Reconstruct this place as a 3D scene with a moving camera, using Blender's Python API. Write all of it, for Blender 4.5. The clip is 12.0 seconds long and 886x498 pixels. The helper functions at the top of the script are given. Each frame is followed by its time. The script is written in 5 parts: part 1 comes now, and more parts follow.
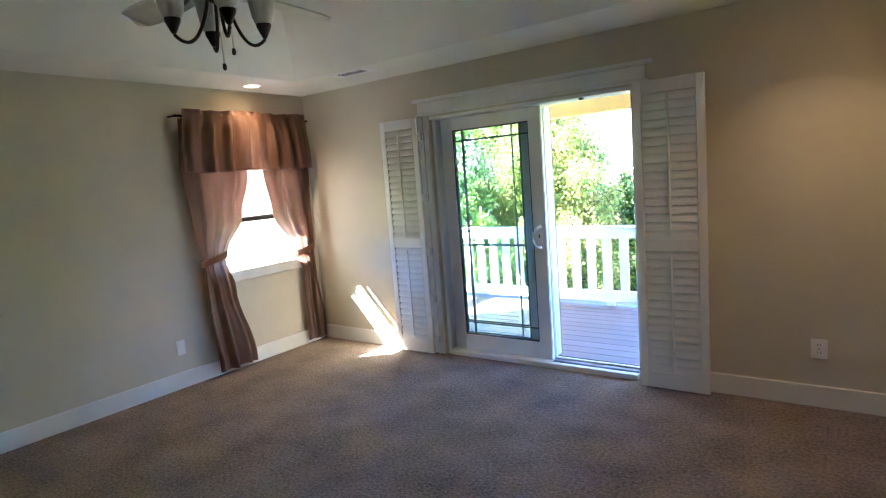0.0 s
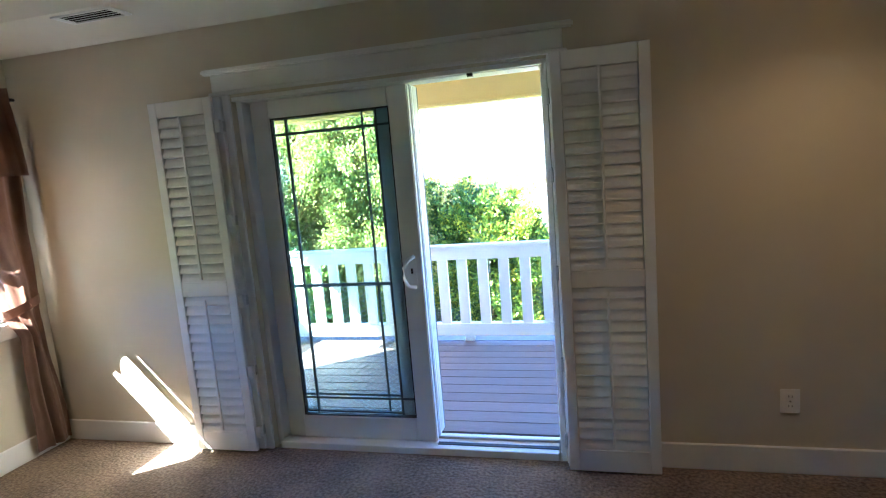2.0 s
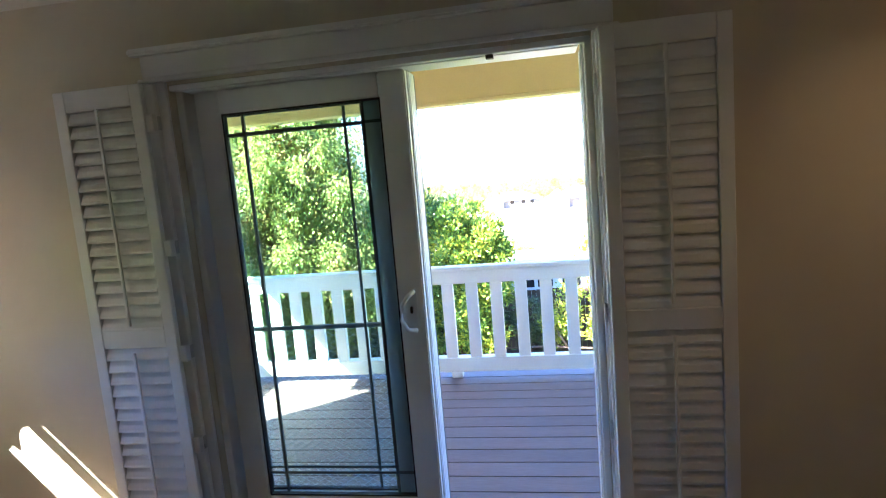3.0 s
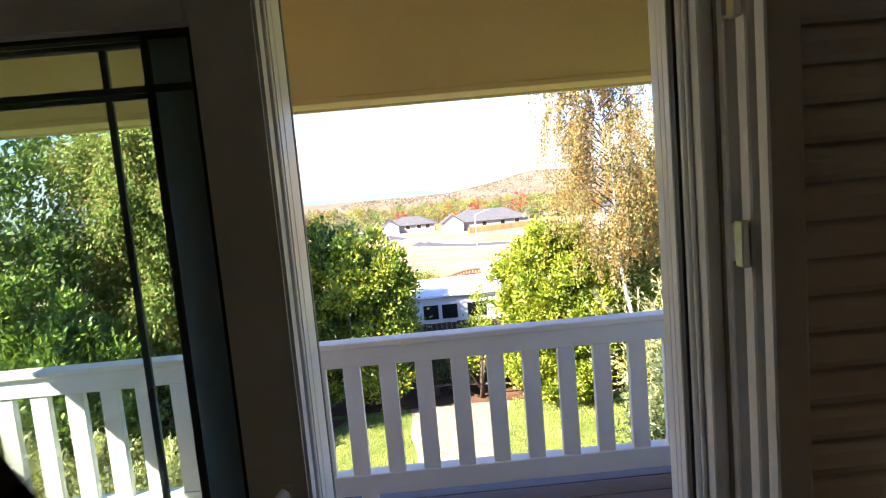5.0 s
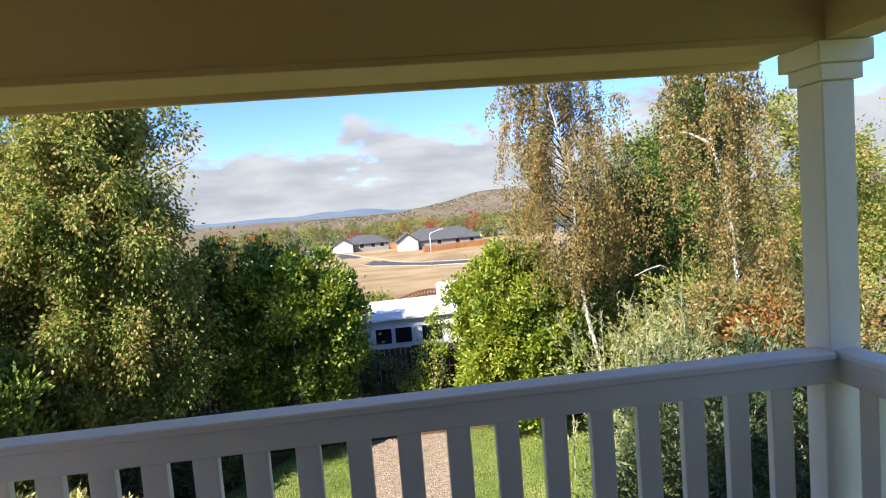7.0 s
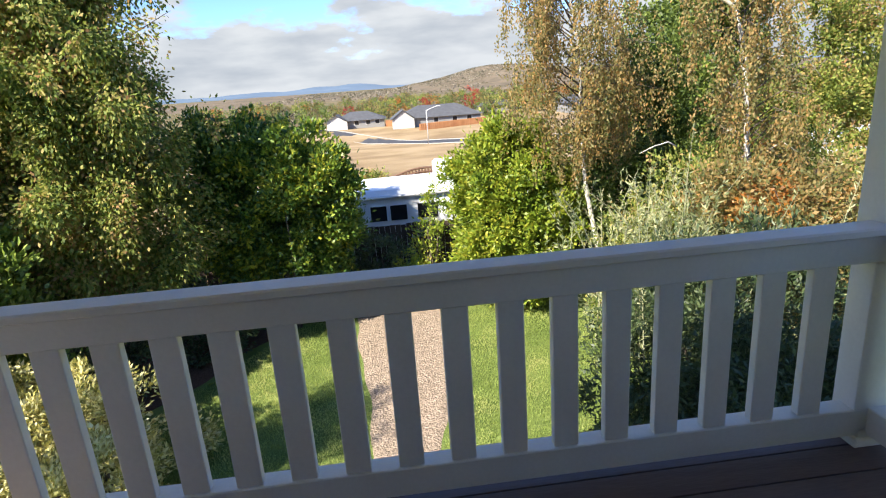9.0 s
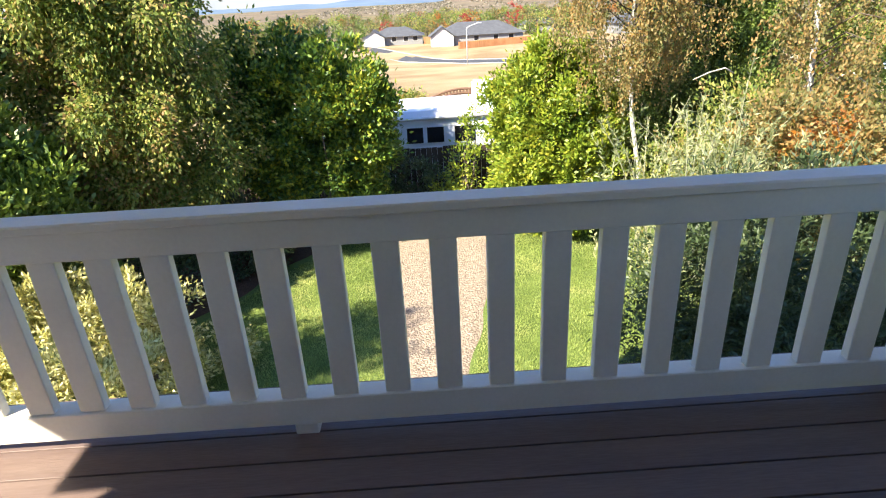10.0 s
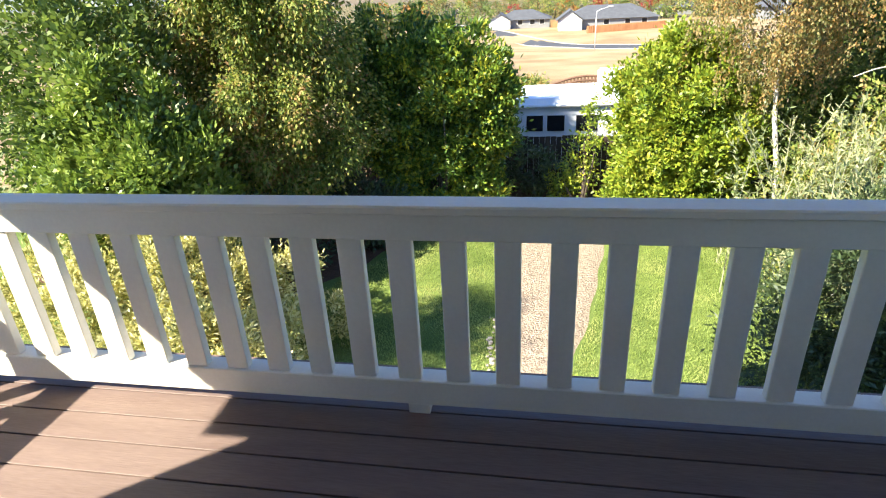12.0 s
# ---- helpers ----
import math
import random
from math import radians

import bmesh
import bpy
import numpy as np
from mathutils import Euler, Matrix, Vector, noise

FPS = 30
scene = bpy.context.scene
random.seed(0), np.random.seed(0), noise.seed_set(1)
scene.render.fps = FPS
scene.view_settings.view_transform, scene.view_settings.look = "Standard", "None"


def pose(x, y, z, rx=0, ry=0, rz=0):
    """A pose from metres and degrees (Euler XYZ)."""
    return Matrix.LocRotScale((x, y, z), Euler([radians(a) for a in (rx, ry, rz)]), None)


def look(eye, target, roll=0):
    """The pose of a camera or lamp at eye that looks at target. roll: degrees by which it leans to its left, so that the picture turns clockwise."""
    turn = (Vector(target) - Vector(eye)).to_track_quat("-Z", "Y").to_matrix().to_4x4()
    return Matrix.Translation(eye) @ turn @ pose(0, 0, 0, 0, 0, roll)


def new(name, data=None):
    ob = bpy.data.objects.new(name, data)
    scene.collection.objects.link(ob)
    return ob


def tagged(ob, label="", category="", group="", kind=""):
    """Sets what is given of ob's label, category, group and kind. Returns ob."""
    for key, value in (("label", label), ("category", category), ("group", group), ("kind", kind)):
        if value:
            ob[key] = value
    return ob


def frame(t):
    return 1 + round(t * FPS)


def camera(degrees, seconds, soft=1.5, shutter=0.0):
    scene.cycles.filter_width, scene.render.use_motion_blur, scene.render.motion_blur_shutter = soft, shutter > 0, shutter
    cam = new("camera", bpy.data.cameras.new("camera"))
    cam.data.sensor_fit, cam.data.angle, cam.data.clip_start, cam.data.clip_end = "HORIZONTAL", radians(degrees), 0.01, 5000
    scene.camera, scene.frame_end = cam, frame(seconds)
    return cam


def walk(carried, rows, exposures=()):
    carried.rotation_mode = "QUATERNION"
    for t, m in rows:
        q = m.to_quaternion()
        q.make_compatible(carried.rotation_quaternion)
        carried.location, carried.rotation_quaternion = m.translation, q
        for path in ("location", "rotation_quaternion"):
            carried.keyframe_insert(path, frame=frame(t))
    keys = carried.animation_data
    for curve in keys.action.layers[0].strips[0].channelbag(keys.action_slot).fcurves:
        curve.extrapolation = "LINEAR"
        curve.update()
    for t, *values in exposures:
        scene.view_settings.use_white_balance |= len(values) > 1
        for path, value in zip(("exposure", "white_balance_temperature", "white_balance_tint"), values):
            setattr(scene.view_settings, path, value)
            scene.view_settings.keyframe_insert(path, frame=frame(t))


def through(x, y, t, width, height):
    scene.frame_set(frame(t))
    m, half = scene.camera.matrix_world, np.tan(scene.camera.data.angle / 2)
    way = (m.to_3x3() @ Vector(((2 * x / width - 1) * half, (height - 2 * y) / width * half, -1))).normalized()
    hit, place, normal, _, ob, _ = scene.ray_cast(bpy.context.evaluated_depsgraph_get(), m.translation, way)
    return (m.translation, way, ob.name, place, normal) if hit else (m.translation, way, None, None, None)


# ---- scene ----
cam = camera(75.5, 12.0, soft=1.15)
PATH = [
    (0, (0.455, -0.276, 1.545), (-0.71, 1.331, 1.297), -4.4),
    (0.5, (0.204, -0.056, 1.547), (-0.723, 1.697, 1.287), -4.4),
    (1, (-0.082, 0.22, 1.558), (-0.813, 2.062, 1.289), -4.5),
    (1.5, (-0.341, 0.497, 1.556), (-0.934, 2.388, 1.291), -4.5),
    (2, (-0.575, 0.816, 1.580), (-1.077, 2.731, 1.298), -4.7),
    (2.5, (-0.797, 1.113, 1.588), (-1.215, 3.051, 1.320), -4.7),
    (4.5, (-1.226, 2.456, 1.606), (-1.276, 4.442, 1.375), -5.3),
    (5, (-1.214, 2.77, 1.620), (-1.177, 4.759, 1.419), -5.1),
    (5.5, (-1.229, 3.047, 1.605), (-1.137, 5.039, 1.442), -4.8),
    (6, (-1.225, 3.306, 1.612), (-1.083, 5.295, 1.459), -4.8),
    (6.5, (-1.19, 3.466, 1.605), (-1.004, 5.452, 1.46), -4.6),
    (8.5, (-1.123, 3.815, 1.512), (-0.924, 5.769, 1.135), -4.4),
    (9, (-1.125, 3.914, 1.47), (-0.951, 5.826, 0.909), -4.1),
    (9.5, (-1.132, 3.943, 1.459), (-1.007, 5.81, 0.754), -3.8),
    (10, (-1.167, 3.962, 1.459), (-1.127, 5.794, 0.658), -3.1),
    (10.5, (-1.2, 3.98, 1.455), (-1.267, 5.789, 0.605), -2.5),
    (11, (-1.226, 3.963, 1.466), (-1.411, 5.759, 0.606), -2.6),
    (11.5, (-1.238, 3.944, 1.49), (-1.512, 5.73, 0.632), -2.7),
    (12, (-1.211, 3.914, 1.535), (-1.544, 5.702, 0.704), -3.1),
]
EXPOSURES = [(0, 5.84, 5600, 5), (1.5, 5.34, 5550, 5), (2.5, 5.08, 5650, 6), (4.5, 3.25, 7300, 17), (5.0, 2.9, 7400, 18), (5.5, 2.45, 7300, 18),
             (6.5, 1.72, 7000, 12), (8.5, 1.6, 6900, 9), (10, 2.18, 7200, 7), (11, 2.32, 7200, 5), (12, 2.25, 7100, 4)]
walk(cam, [(t, look(eye, target, roll)) for t, eye, target, roll in PATH], EXPOSURES)

# ---- light ----
SUN_WAY = Vector((0.766, 0.643, -0.842)).normalized()      # the way the sunlight travels
sun = new("sun", bpy.data.lights.new("sun", "SUN"))
sun.data.energy, sun.data.angle, sun.data.color = 4.2, radians(0.5), (1.0, 0.94, 0.85)
sun.matrix_world = Matrix.Translation((-20, -20, 30)) @ SUN_WAY.to_track_quat("-Z", "Y").to_matrix().to_4x4()

world = bpy.data.worlds.new("sky")
scene.world = world
world.use_nodes = True
wn, wl = world.node_tree.nodes, world.node_tree.links
wn.clear()


def wnode(kind, **inputs):
    n = wn.new(kind)
    for k, v in inputs.items():
        n.inputs[k].default_value = v
    return n


sky = wn.new("ShaderNodeTexSky")
sky.sky_type, sky.sun_disc = "NISHITA", False
sky.sun_elevation, sky.sun_rotation = radians(40), math.atan2(-0.766, -0.643)
sky.altitude, sky.air_density, sky.dust_density, sky.ozone_density = 400, 0.8, 0.1, 5.0
bg_sky = wnode("ShaderNodeBackground", Strength=0.10)
blue = wn.new("ShaderNodeMix")
blue.data_type, blue.blend_type = "RGBA", "MULTIPLY"
blue.inputs["Factor"].default_value = 1.0
blue.inputs["B"].default_value = (0.67, 0.80, 1.05, 1)
wl.new(sky.outputs[0], blue.inputs["A"])
wl.new(blue.outputs["Result"], bg_sky.inputs["Color"])
# a bank of cumulus low over the horizon and thin wisps above it
co = wn.new("ShaderNodeTexCoord")
mp = wn.new("ShaderNodeMapping")
mp.inputs["Scale"].default_value = (1.0, 1.0, 2.6)
mp.inputs["Location"].default_value = (0.35, 0.0, 0.0)
wl.new(co.outputs["Generated"], mp.inputs["Vector"])
puff = wnode("ShaderNodeTexNoise", Scale=5.5, Detail=9.0, Roughness=0.58)
wl.new(mp.outputs[0], puff.inputs["Vector"])
sep = wn.new("ShaderNodeSeparateXYZ")
wl.new(co.outputs["Generated"], sep.inputs[0])
low = wn.new("ShaderNodeMapRange")
low.inputs["From Min"].default_value, low.inputs["From Max"].default_value = 0.07, 0.19
low.inputs["To Min"].default_value, low.inputs["To Max"].default_value = 0.26, -0.16
wl.new(sep.outputs["Z"], low.inputs["Value"])
add = wn.new("ShaderNodeMath")
wl.new(puff.outputs["Fac"], add.inputs[0])
wl.new(low.outputs[0], add.inputs[1])
mask = wn.new("ShaderNodeMapRange")
mask.interpolation_type = "SMOOTHSTEP"
mask.inputs["From Min"].default_value, mask.inputs["From Max"].default_value = 0.50, 0.62
wl.new(add.outputs[0], mask.inputs["Value"])
mp2 = wn.new("ShaderNodeMapping")
mp2.inputs["Scale"].default_value = (1.0, 1.0, 4.0)
mp2.inputs["Location"].default_value = (3.1, 1.0, 0.07)
wl.new(co.outputs["Generated"], mp2.inputs["Vector"])
body = wnode("ShaderNodeTexNoise", Scale=7.0, Detail=6.0, Roughness=0.5)
wl.new(mp2.outputs[0], body.inputs["Vector"])
tone = wn.new("ShaderNodeValToRGB")
tone.color_ramp.elements[0].position, tone.color_ramp.elements[0].color = 0.32, (0.64, 0.73, 0.88, 1)
tone.color_ramp.elements[1].position, tone.color_ramp.elements[1].color = 0.60, (0.94, 1.02, 1.15, 1)
wl.new(body.outputs["Fac"], tone.inputs[0])
bg_cloud = wnode("ShaderNodeBackground", Strength=0.25)
wl.new(tone.outputs[0], bg_cloud.inputs["Color"])
mixw = wn.new("ShaderNodeMixShader")
wl.new(mask.outputs[0], mixw.inputs[0])
wl.new(bg_sky.outputs[0], mixw.inputs[1])
wl.new(bg_cloud.outputs[0], mixw.inputs[2])
wout = wn.new("ShaderNodeOutputWorld")
wl.new(mixw.outputs[0], wout.inputs[0])

# ---- materials ----


def mat(name, c1, c2, rough=0.6, scale=8.0, fine=120.0, bump=0.15, bump_scale=None, spec=0.4, metal=0.0, stretch=(1, 1, 1), fine_amount=0.35, bump_dist=0.004, piece=0.0):
    """Two colours mixed by a coarse and a fine noise, with fine relief."""
    m = bpy.data.materials.new(name)
    m.use_nodes = True
    nt = m.node_tree
    N, K = nt.nodes, nt.links
    bsdf = N["Principled BSDF"]
    geo = N.new("ShaderNodeNewGeometry")
    mpp = N.new("ShaderNodeMapping")
    mpp.inputs["Scale"].default_value = stretch
    K.new(geo.outputs["Position"], mpp.inputs["Vector"])
    a = N.new("ShaderNodeTexNoise")
    a.inputs["Scale"].default_value, a.inputs["Detail"].default_value = scale, 5
    b = N.new("ShaderNodeTexNoise")
    b.inputs["Scale"].default_value, b.inputs["Detail"].default_value = fine, 3
    K.new(mpp.outputs[0], a.inputs["Vector"])
    K.new(mpp.outputs[0], b.inputs["Vector"])
    mixf = N.new("ShaderNodeMix")
    mixf.inputs["Factor"].default_value = fine_amount
    K.new(a.outputs["Fac"], mixf.inputs["A"])
    K.new(b.outputs["Fac"], mixf.inputs["B"])
    fac = mixf.outputs["Result"]
    if piece:
        oi = N.new("ShaderNodeObjectInfo")
        mr = N.new("ShaderNodeMapRange")
        mr.inputs["To Min"].default_value, mr.inputs["To Max"].default_value = -piece, piece
        K.new(oi.outputs["Random"], mr.inputs["Value"])
        ad = N.new("ShaderNodeMath")
        K.new(fac, ad.inputs[0])
        K.new(mr.outputs[0], ad.inputs[1])
        fac = ad.outputs[0]
    ramp = N.new("ShaderNodeValToRGB")
    ramp.color_ramp.elements[0].position, ramp.color_ramp.elements[0].color = 0.32, (*c1, 1)
    ramp.color_ramp.elements[1].position, ramp.color_ramp.elements[1].color = 0.68, (*c2, 1)
    K.new(fac, ramp.inputs[0])
    K.new(ramp.outputs[0], bsdf.inputs["Base Color"])
    rr = N.new("ShaderNodeMapRange")
    rr.inputs["To Min"].default_value, rr.inputs["To Max"].default_value = max(0.02, rough - 0.1), min(1, rough + 0.1)
    K.new(a.outputs["Fac"], rr.inputs["Value"])
    K.new(rr.outputs[0], bsdf.inputs["Roughness"])
    bsdf.inputs["Specular IOR Level"].default_value = spec
    bsdf.inputs["Metallic"].default_value = metal
    if bump:
        bp = N.new("ShaderNodeBump")
        bp.inputs["Strength"].default_value, bp.inputs["Distance"].default_value = bump, bump_dist
        src = b
        if bump_scale:
            src = N.new("ShaderNodeTexNoise")
            src.inputs["Scale"].default_value, src.inputs["Detail"].default_value = bump_scale, 4
            K.new(mpp.outputs[0], src.inputs["Vector"])
        K.new(src.outputs["Fac"], bp.inputs["Height"])
        K.new(bp.outputs[0], bsdf.inputs["Normal"])
    return m


def leaf_mat(name, colours, rough=0.45, through=0.35, patch=0.5):
    """Leaves: a colour for each leaf, drifting over the crown, with light let through."""
    m = bpy.data.materials.new(name)
    m.use_nodes = True
    N, K = m.node_tree.nodes, m.node_tree.links
    bsdf, out = N["Principled BSDF"], N["Material Output"]
    geo = N.new("ShaderNodeNewGeometry")
    big = N.new("ShaderNodeTexNoise")
    big.inputs["Scale"].default_value, big.inputs["Detail"].default_value = 1.1, 3
    K.new(geo.outputs["Position"], big.inputs["Vector"])
    st = N.new("ShaderNodeMapRange")
    st.inputs["From Min"].default_value, st.inputs["From Max"].default_value = 0.3, 0.7
    K.new(big.outputs["Fac"], st.inputs["Value"])
    mx = N.new("ShaderNodeMix")
    mx.inputs["Factor"].default_value = patch
    K.new(geo.outputs["Random Per Island"], mx.inputs["A"])
    K.new(st.outputs[0], mx.inputs["B"])
    ramp = N.new("ShaderNodeValToRGB")
    els = ramp.color_ramp.elements
    while len(els) < len(colours):
        els.new(0.5)
    for i, c in enumerate(colours):
        els[i].position, els[i].color = 0.12 + 0.76 * i / (len(colours) - 1), (*c, 1)
    K.new(mx.outputs["Result"], ramp.inputs[0])
    K.new(ramp.outputs[0], bsdf.inputs["Base Color"])
    bsdf.inputs["Roughness"].default_value = rough
    bsdf.inputs["Specular IOR Level"].default_value = 0.5
    tr = N.new("ShaderNodeBsdfTranslucent")
    K.new(ramp.outputs[0], tr.inputs["Color"])
    mix = N.new("ShaderNodeMixShader")
    mix.inputs[0].default_value = through
    K.new(bsdf.outputs[0], mix.inputs[1])
    K.new(tr.outputs[0], mix.inputs[2])
    K.new(mix.outputs[0], out.inputs["Surface"])
    return m


def glass_mat(name, tint):
    m = bpy.data.materials.new(name)
    m.use_nodes = True
    N, K = m.node_tree.nodes, m.node_tree.links
    N.remove(N["Principled BSDF"])
    tr = N.new("ShaderNodeBsdfTransparent")
    tr.inputs[0].default_value = (*tint, 1)
    gl = N.new("ShaderNodeBsdfGlossy")
    gl.inputs["Roughness"].default_value = 0.01
    fr = N.new("ShaderNodeFresnel")
    fr.inputs[0].default_value = 1.5
    mix = N.new("ShaderNodeMixShader")
    K.new(fr.outputs[0], mix.inputs[0])
    K.new(tr.outputs[0], mix.inputs[1])
    K.new(gl.outputs[0], mix.inputs[2])
    K.new(mix.outputs[0], N["Material Output"].inputs["Surface"])
    return m


def glow_mat(name, colour, strength):
    m = bpy.data.materials.new(name)
    m.use_nodes = True
    b = m.node_tree.nodes["Principled BSDF"]
    b.inputs["Base Color"].default_value = (*colour, 1)
    b.inputs["Emission Color"].default_value = (*colour, 1)
    b.inputs["Emission Strength"].default_value = strength
    return m


WALL = mat("wall_paint", (0.60, 0.545, 0.435), (0.64, 0.585, 0.47), 0.75, 3.0, 260, 0.25, spec=0.25, fine_amount=0.15, bump_dist=0.002)
CEIL = mat("ceiling_paint", (0.70, 0.675, 0.61), (0.74, 0.715, 0.65), 0.85, 3.0, 200, 0.3, spec=0.2, fine_amount=0.15, bump_dist=0.002)
WHITE = mat("white_trim_paint", (0.76, 0.755, 0.74), (0.82, 0.815, 0.80), 0.42, 5.0, 90, 0.05, fine_amount=0.2)
SHUTTER = mat("shutter_paint", (0.78, 0.775, 0.76), (0.83, 0.825, 0.81), 0.45, 6.0, 90, 0.05, fine_amount=0.2)
VINYL = mat("white_vinyl", (0.78, 0.79, 0.78), (0.83, 0.84, 0.83), 0.35, 5.0, 60, 0.02, fine_amount=0.2)
RAIL = mat("railing_paint", (0.76, 0.72, 0.635), (0.84, 0.80, 0.71), 0.5, 3.5, 70, 0.12, fine_amount=0.4, bump_scale=35)
SOFFIT = mat("porch_paint", (0.60, 0.425, 0.235), (0.66, 0.48, 0.28), 0.6, 2.0, 80, 0.1, fine_amount=0.3)
SIDING = mat("siding_paint", (0.52, 0.42, 0.27), (0.58, 0.47, 0.31), 0.7, 2.0, 80, 0.1)
CARPET = mat("carpet_pile", (0.085, 0.062, 0.045), (0.40, 0.30, 0.215), 0.95, 3.0, 58, 1.0, spec=0.05, fine_amount=0.62, bump_dist=0.016)
CARPET.node_tree.nodes["Principled BSDF"].inputs["Sheen Weight"].default_value = 0.12
DECK = mat("composite_decking", (0.135, 0.092, 0.080), (0.195, 0.138, 0.121), 0.55, 6.0, 50, 0.25, stretch=(0.35, 3, 3), fine_amount=0.45, piece=0.10)
CURTAIN = mat("curtain_satin", (0.24, 0.14, 0.10), (0.36, 0.225, 0.165), 0.36, 10, 160, 0.12, spec=0.6, stretch=(1, 1, 0.4))


def let_light_through(m, share, colour):
    """Thin cloth: part of the light passes and scatters."""
    N, K = m.node_tree.nodes, m.node_tree.links
    tr = N.new("ShaderNodeBsdfTranslucent")
    tr.inputs[0].default_value = (*colour, 1)
    mx = N.new("ShaderNodeMixShader")
    mx.inputs[0].default_value = share
    K.new(N["Principled BSDF"].outputs[0], mx.inputs[1])
    K.new(tr.outputs[0], mx.inputs[2])
    K.new(mx.outputs[0], N["Material Output"].inputs["Surface"])


let_light_through(CURTAIN, 0.2, (0.55, 0.36, 0.29))
BLIND = mat("window_shade", (0.72, 0.66, 0.62), (0.78, 0.72, 0.68), 0.8, 8, 90, 0.1)
let_light_through(BLIND, 0.3, (0.78, 0.70, 0.68))
BRONZE = mat("dark_bronze", (0.03, 0.026, 0.022), (0.055, 0.045, 0.038), 0.4, 12, 90, 0.05, metal=0.6)
DARK = mat("dark_gasket", (0.02, 0.02, 0.02), (0.035, 0.035, 0.035), 0.6, 12, 90, 0.0)
CHROME = mat("hinge_steel", (0.55, 0.55, 0.54), (0.65, 0.65, 0.64), 0.3, 12, 90, 0.0, metal=1.0)
FROST = mat("frosted_glass", (0.60, 0.58, 0.52), (0.72, 0.70, 0.64), 0.35, 9, 60, 0.05)
BLADE = mat("fan_blade_paint", (0.60, 0.56, 0.48), (0.68, 0.64, 0.56), 0.4, 9, 60, 0.05)
PLATE = mat("outlet_plate", (0.84, 0.83, 0.80), (0.88, 0.87, 0.84), 0.35, 9, 60, 0.0)
MUNTIN = mat("grille_bar", (0.10, 0.12, 0.12), (0.14, 0.16, 0.16), 0.5, 9, 60, 0.0)
GLASS = glass_mat("window_glass", (0.88, 0.955, 0.945))
CANGLOW = glow_mat("lamp_glow", (1.0, 0.62, 0.32), 0.55)
GRAVEL = mat("gravel", (0.15, 0.115, 0.085), (0.47, 0.37, 0.285), 0.9, 7, 28, 1.0, spec=0.15, fine_amount=0.7, bump_dist=0.05)
MULCH = mat("bark_mulch", (0.06, 0.035, 0.022), (0.17, 0.095, 0.06), 0.95, 3, 40, 1.0, spec=0.1, fine_amount=0.6, bump_dist=0.03)
# weathered brown, deepened because most of the fence lies in shade
FENCE = mat("shaded_weathered_wood", (0.032, 0.022, 0.017), (0.075, 0.052, 0.04), 0.85, 3, 30, 0.4, stretch=(6, 6, 0.6), piece=0.12)
BARK = mat("bark", (0.06, 0.045, 0.035), (0.15, 0.115, 0.09), 0.9, 8, 40, 0.7, stretch=(1, 1, 0.4), bump_dist=0.01)
STALK = mat("pale_green_stalk", (0.20, 0.21, 0.12), (0.36, 0.35, 0.22), 0.8, 5, 30, 0.2)
BIRCHBARK = mat("birch_bark", (0.30, 0.26, 0.22), (0.72, 0.68, 0.62), 0.8, 5, 30, 0.4, stretch=(1, 1, 2.5))
RVSKIN = mat("rv_white", (0.70, 0.72, 0.74), (0.80, 0.82, 0.84), 0.35, 1.5, 30, 0.03)
RVDARK = mat("tinted_window", (0.012, 0.013, 0.015), (0.02, 0.022, 0.025), 0.1, 4, 30, 0.0)
SHINGLE = mat("asphalt_shingles", (0.055, 0.058, 0.066), (0.095, 0.10, 0.11), 0.9, 1.0, 5, 0.3)
# siding greyed to hold the shade on the house fronts
HOUSESHADE = mat("house_siding_shaded", (0.19, 0.19, 0.185), (0.24, 0.24, 0.235), 0.8, 0.6, 6, 0.1)
HOUSEWHITE = mat("house_siding_white", (0.40, 0.39, 0.37), (0.48, 0.47, 0.45), 0.7, 0.6, 6, 0.1)
CEDAR = mat("cedar_fence", (0.30, 0.13, 0.055), (0.40, 0.19, 0.085), 0.8, 0.7, 6, 0.2, piece=0.1)
ASPHALT = mat("asphalt", (0.045, 0.047, 0.052), (0.065, 0.067, 0.072), 0.9, 0.5, 8, 0.2)
CONCRETE = mat("kerb_concrete", (0.32, 0.30, 0.27), (0.42, 0.40, 0.36), 0.9, 0.8, 8, 0.2)
STEEL = mat("galvanised_steel", (0.5, 0.5, 0.5), (0.62, 0.62, 0.62), 0.45, 2, 20, 0.0, metal=0.3)
# hill tones greyed a little to stand for haze over the distance
HILL = mat("dry_hill_scrub", (0.085, 0.075, 0.055), (0.21, 0.165, 0.115), 1.0, 0.012, 0.08, 0.0, spec=0.05, fine_amount=0.6)
# blue of distance haze put into the base colour
MOUNTAIN = mat("haze_blue_mountains", (0.10, 0.145, 0.205), (0.135, 0.185, 0.25), 1.0, 0.004, 0.02, 0.0, spec=0.0)

LAUREL = leaf_mat("laurel_leaves", [(0.035, 0.08, 0.016), (0.07, 0.14, 0.022), (0.13, 0.22, 0.032), (0.23, 0.30, 0.038), (0.50, 0.47, 0.05)], 0.42, 0.3, 0.3)
LIME = leaf_mat("bright_shrub_leaves", [(0.085, 0.15, 0.018), (0.175, 0.25, 0.024), (0.27, 0.33, 0.033), (0.42, 0.39, 0.05)], 0.5, 0.3, 0.4)
PEAR = leaf_mat("pear_leaves", [(0.08, 0.13, 0.025), (0.17, 0.23, 0.042), (0.28, 0.33, 0.065), (0.42, 0.38, 0.11), (0.42, 0.23, 0.10)], 0.7, 0.42, 0.35)
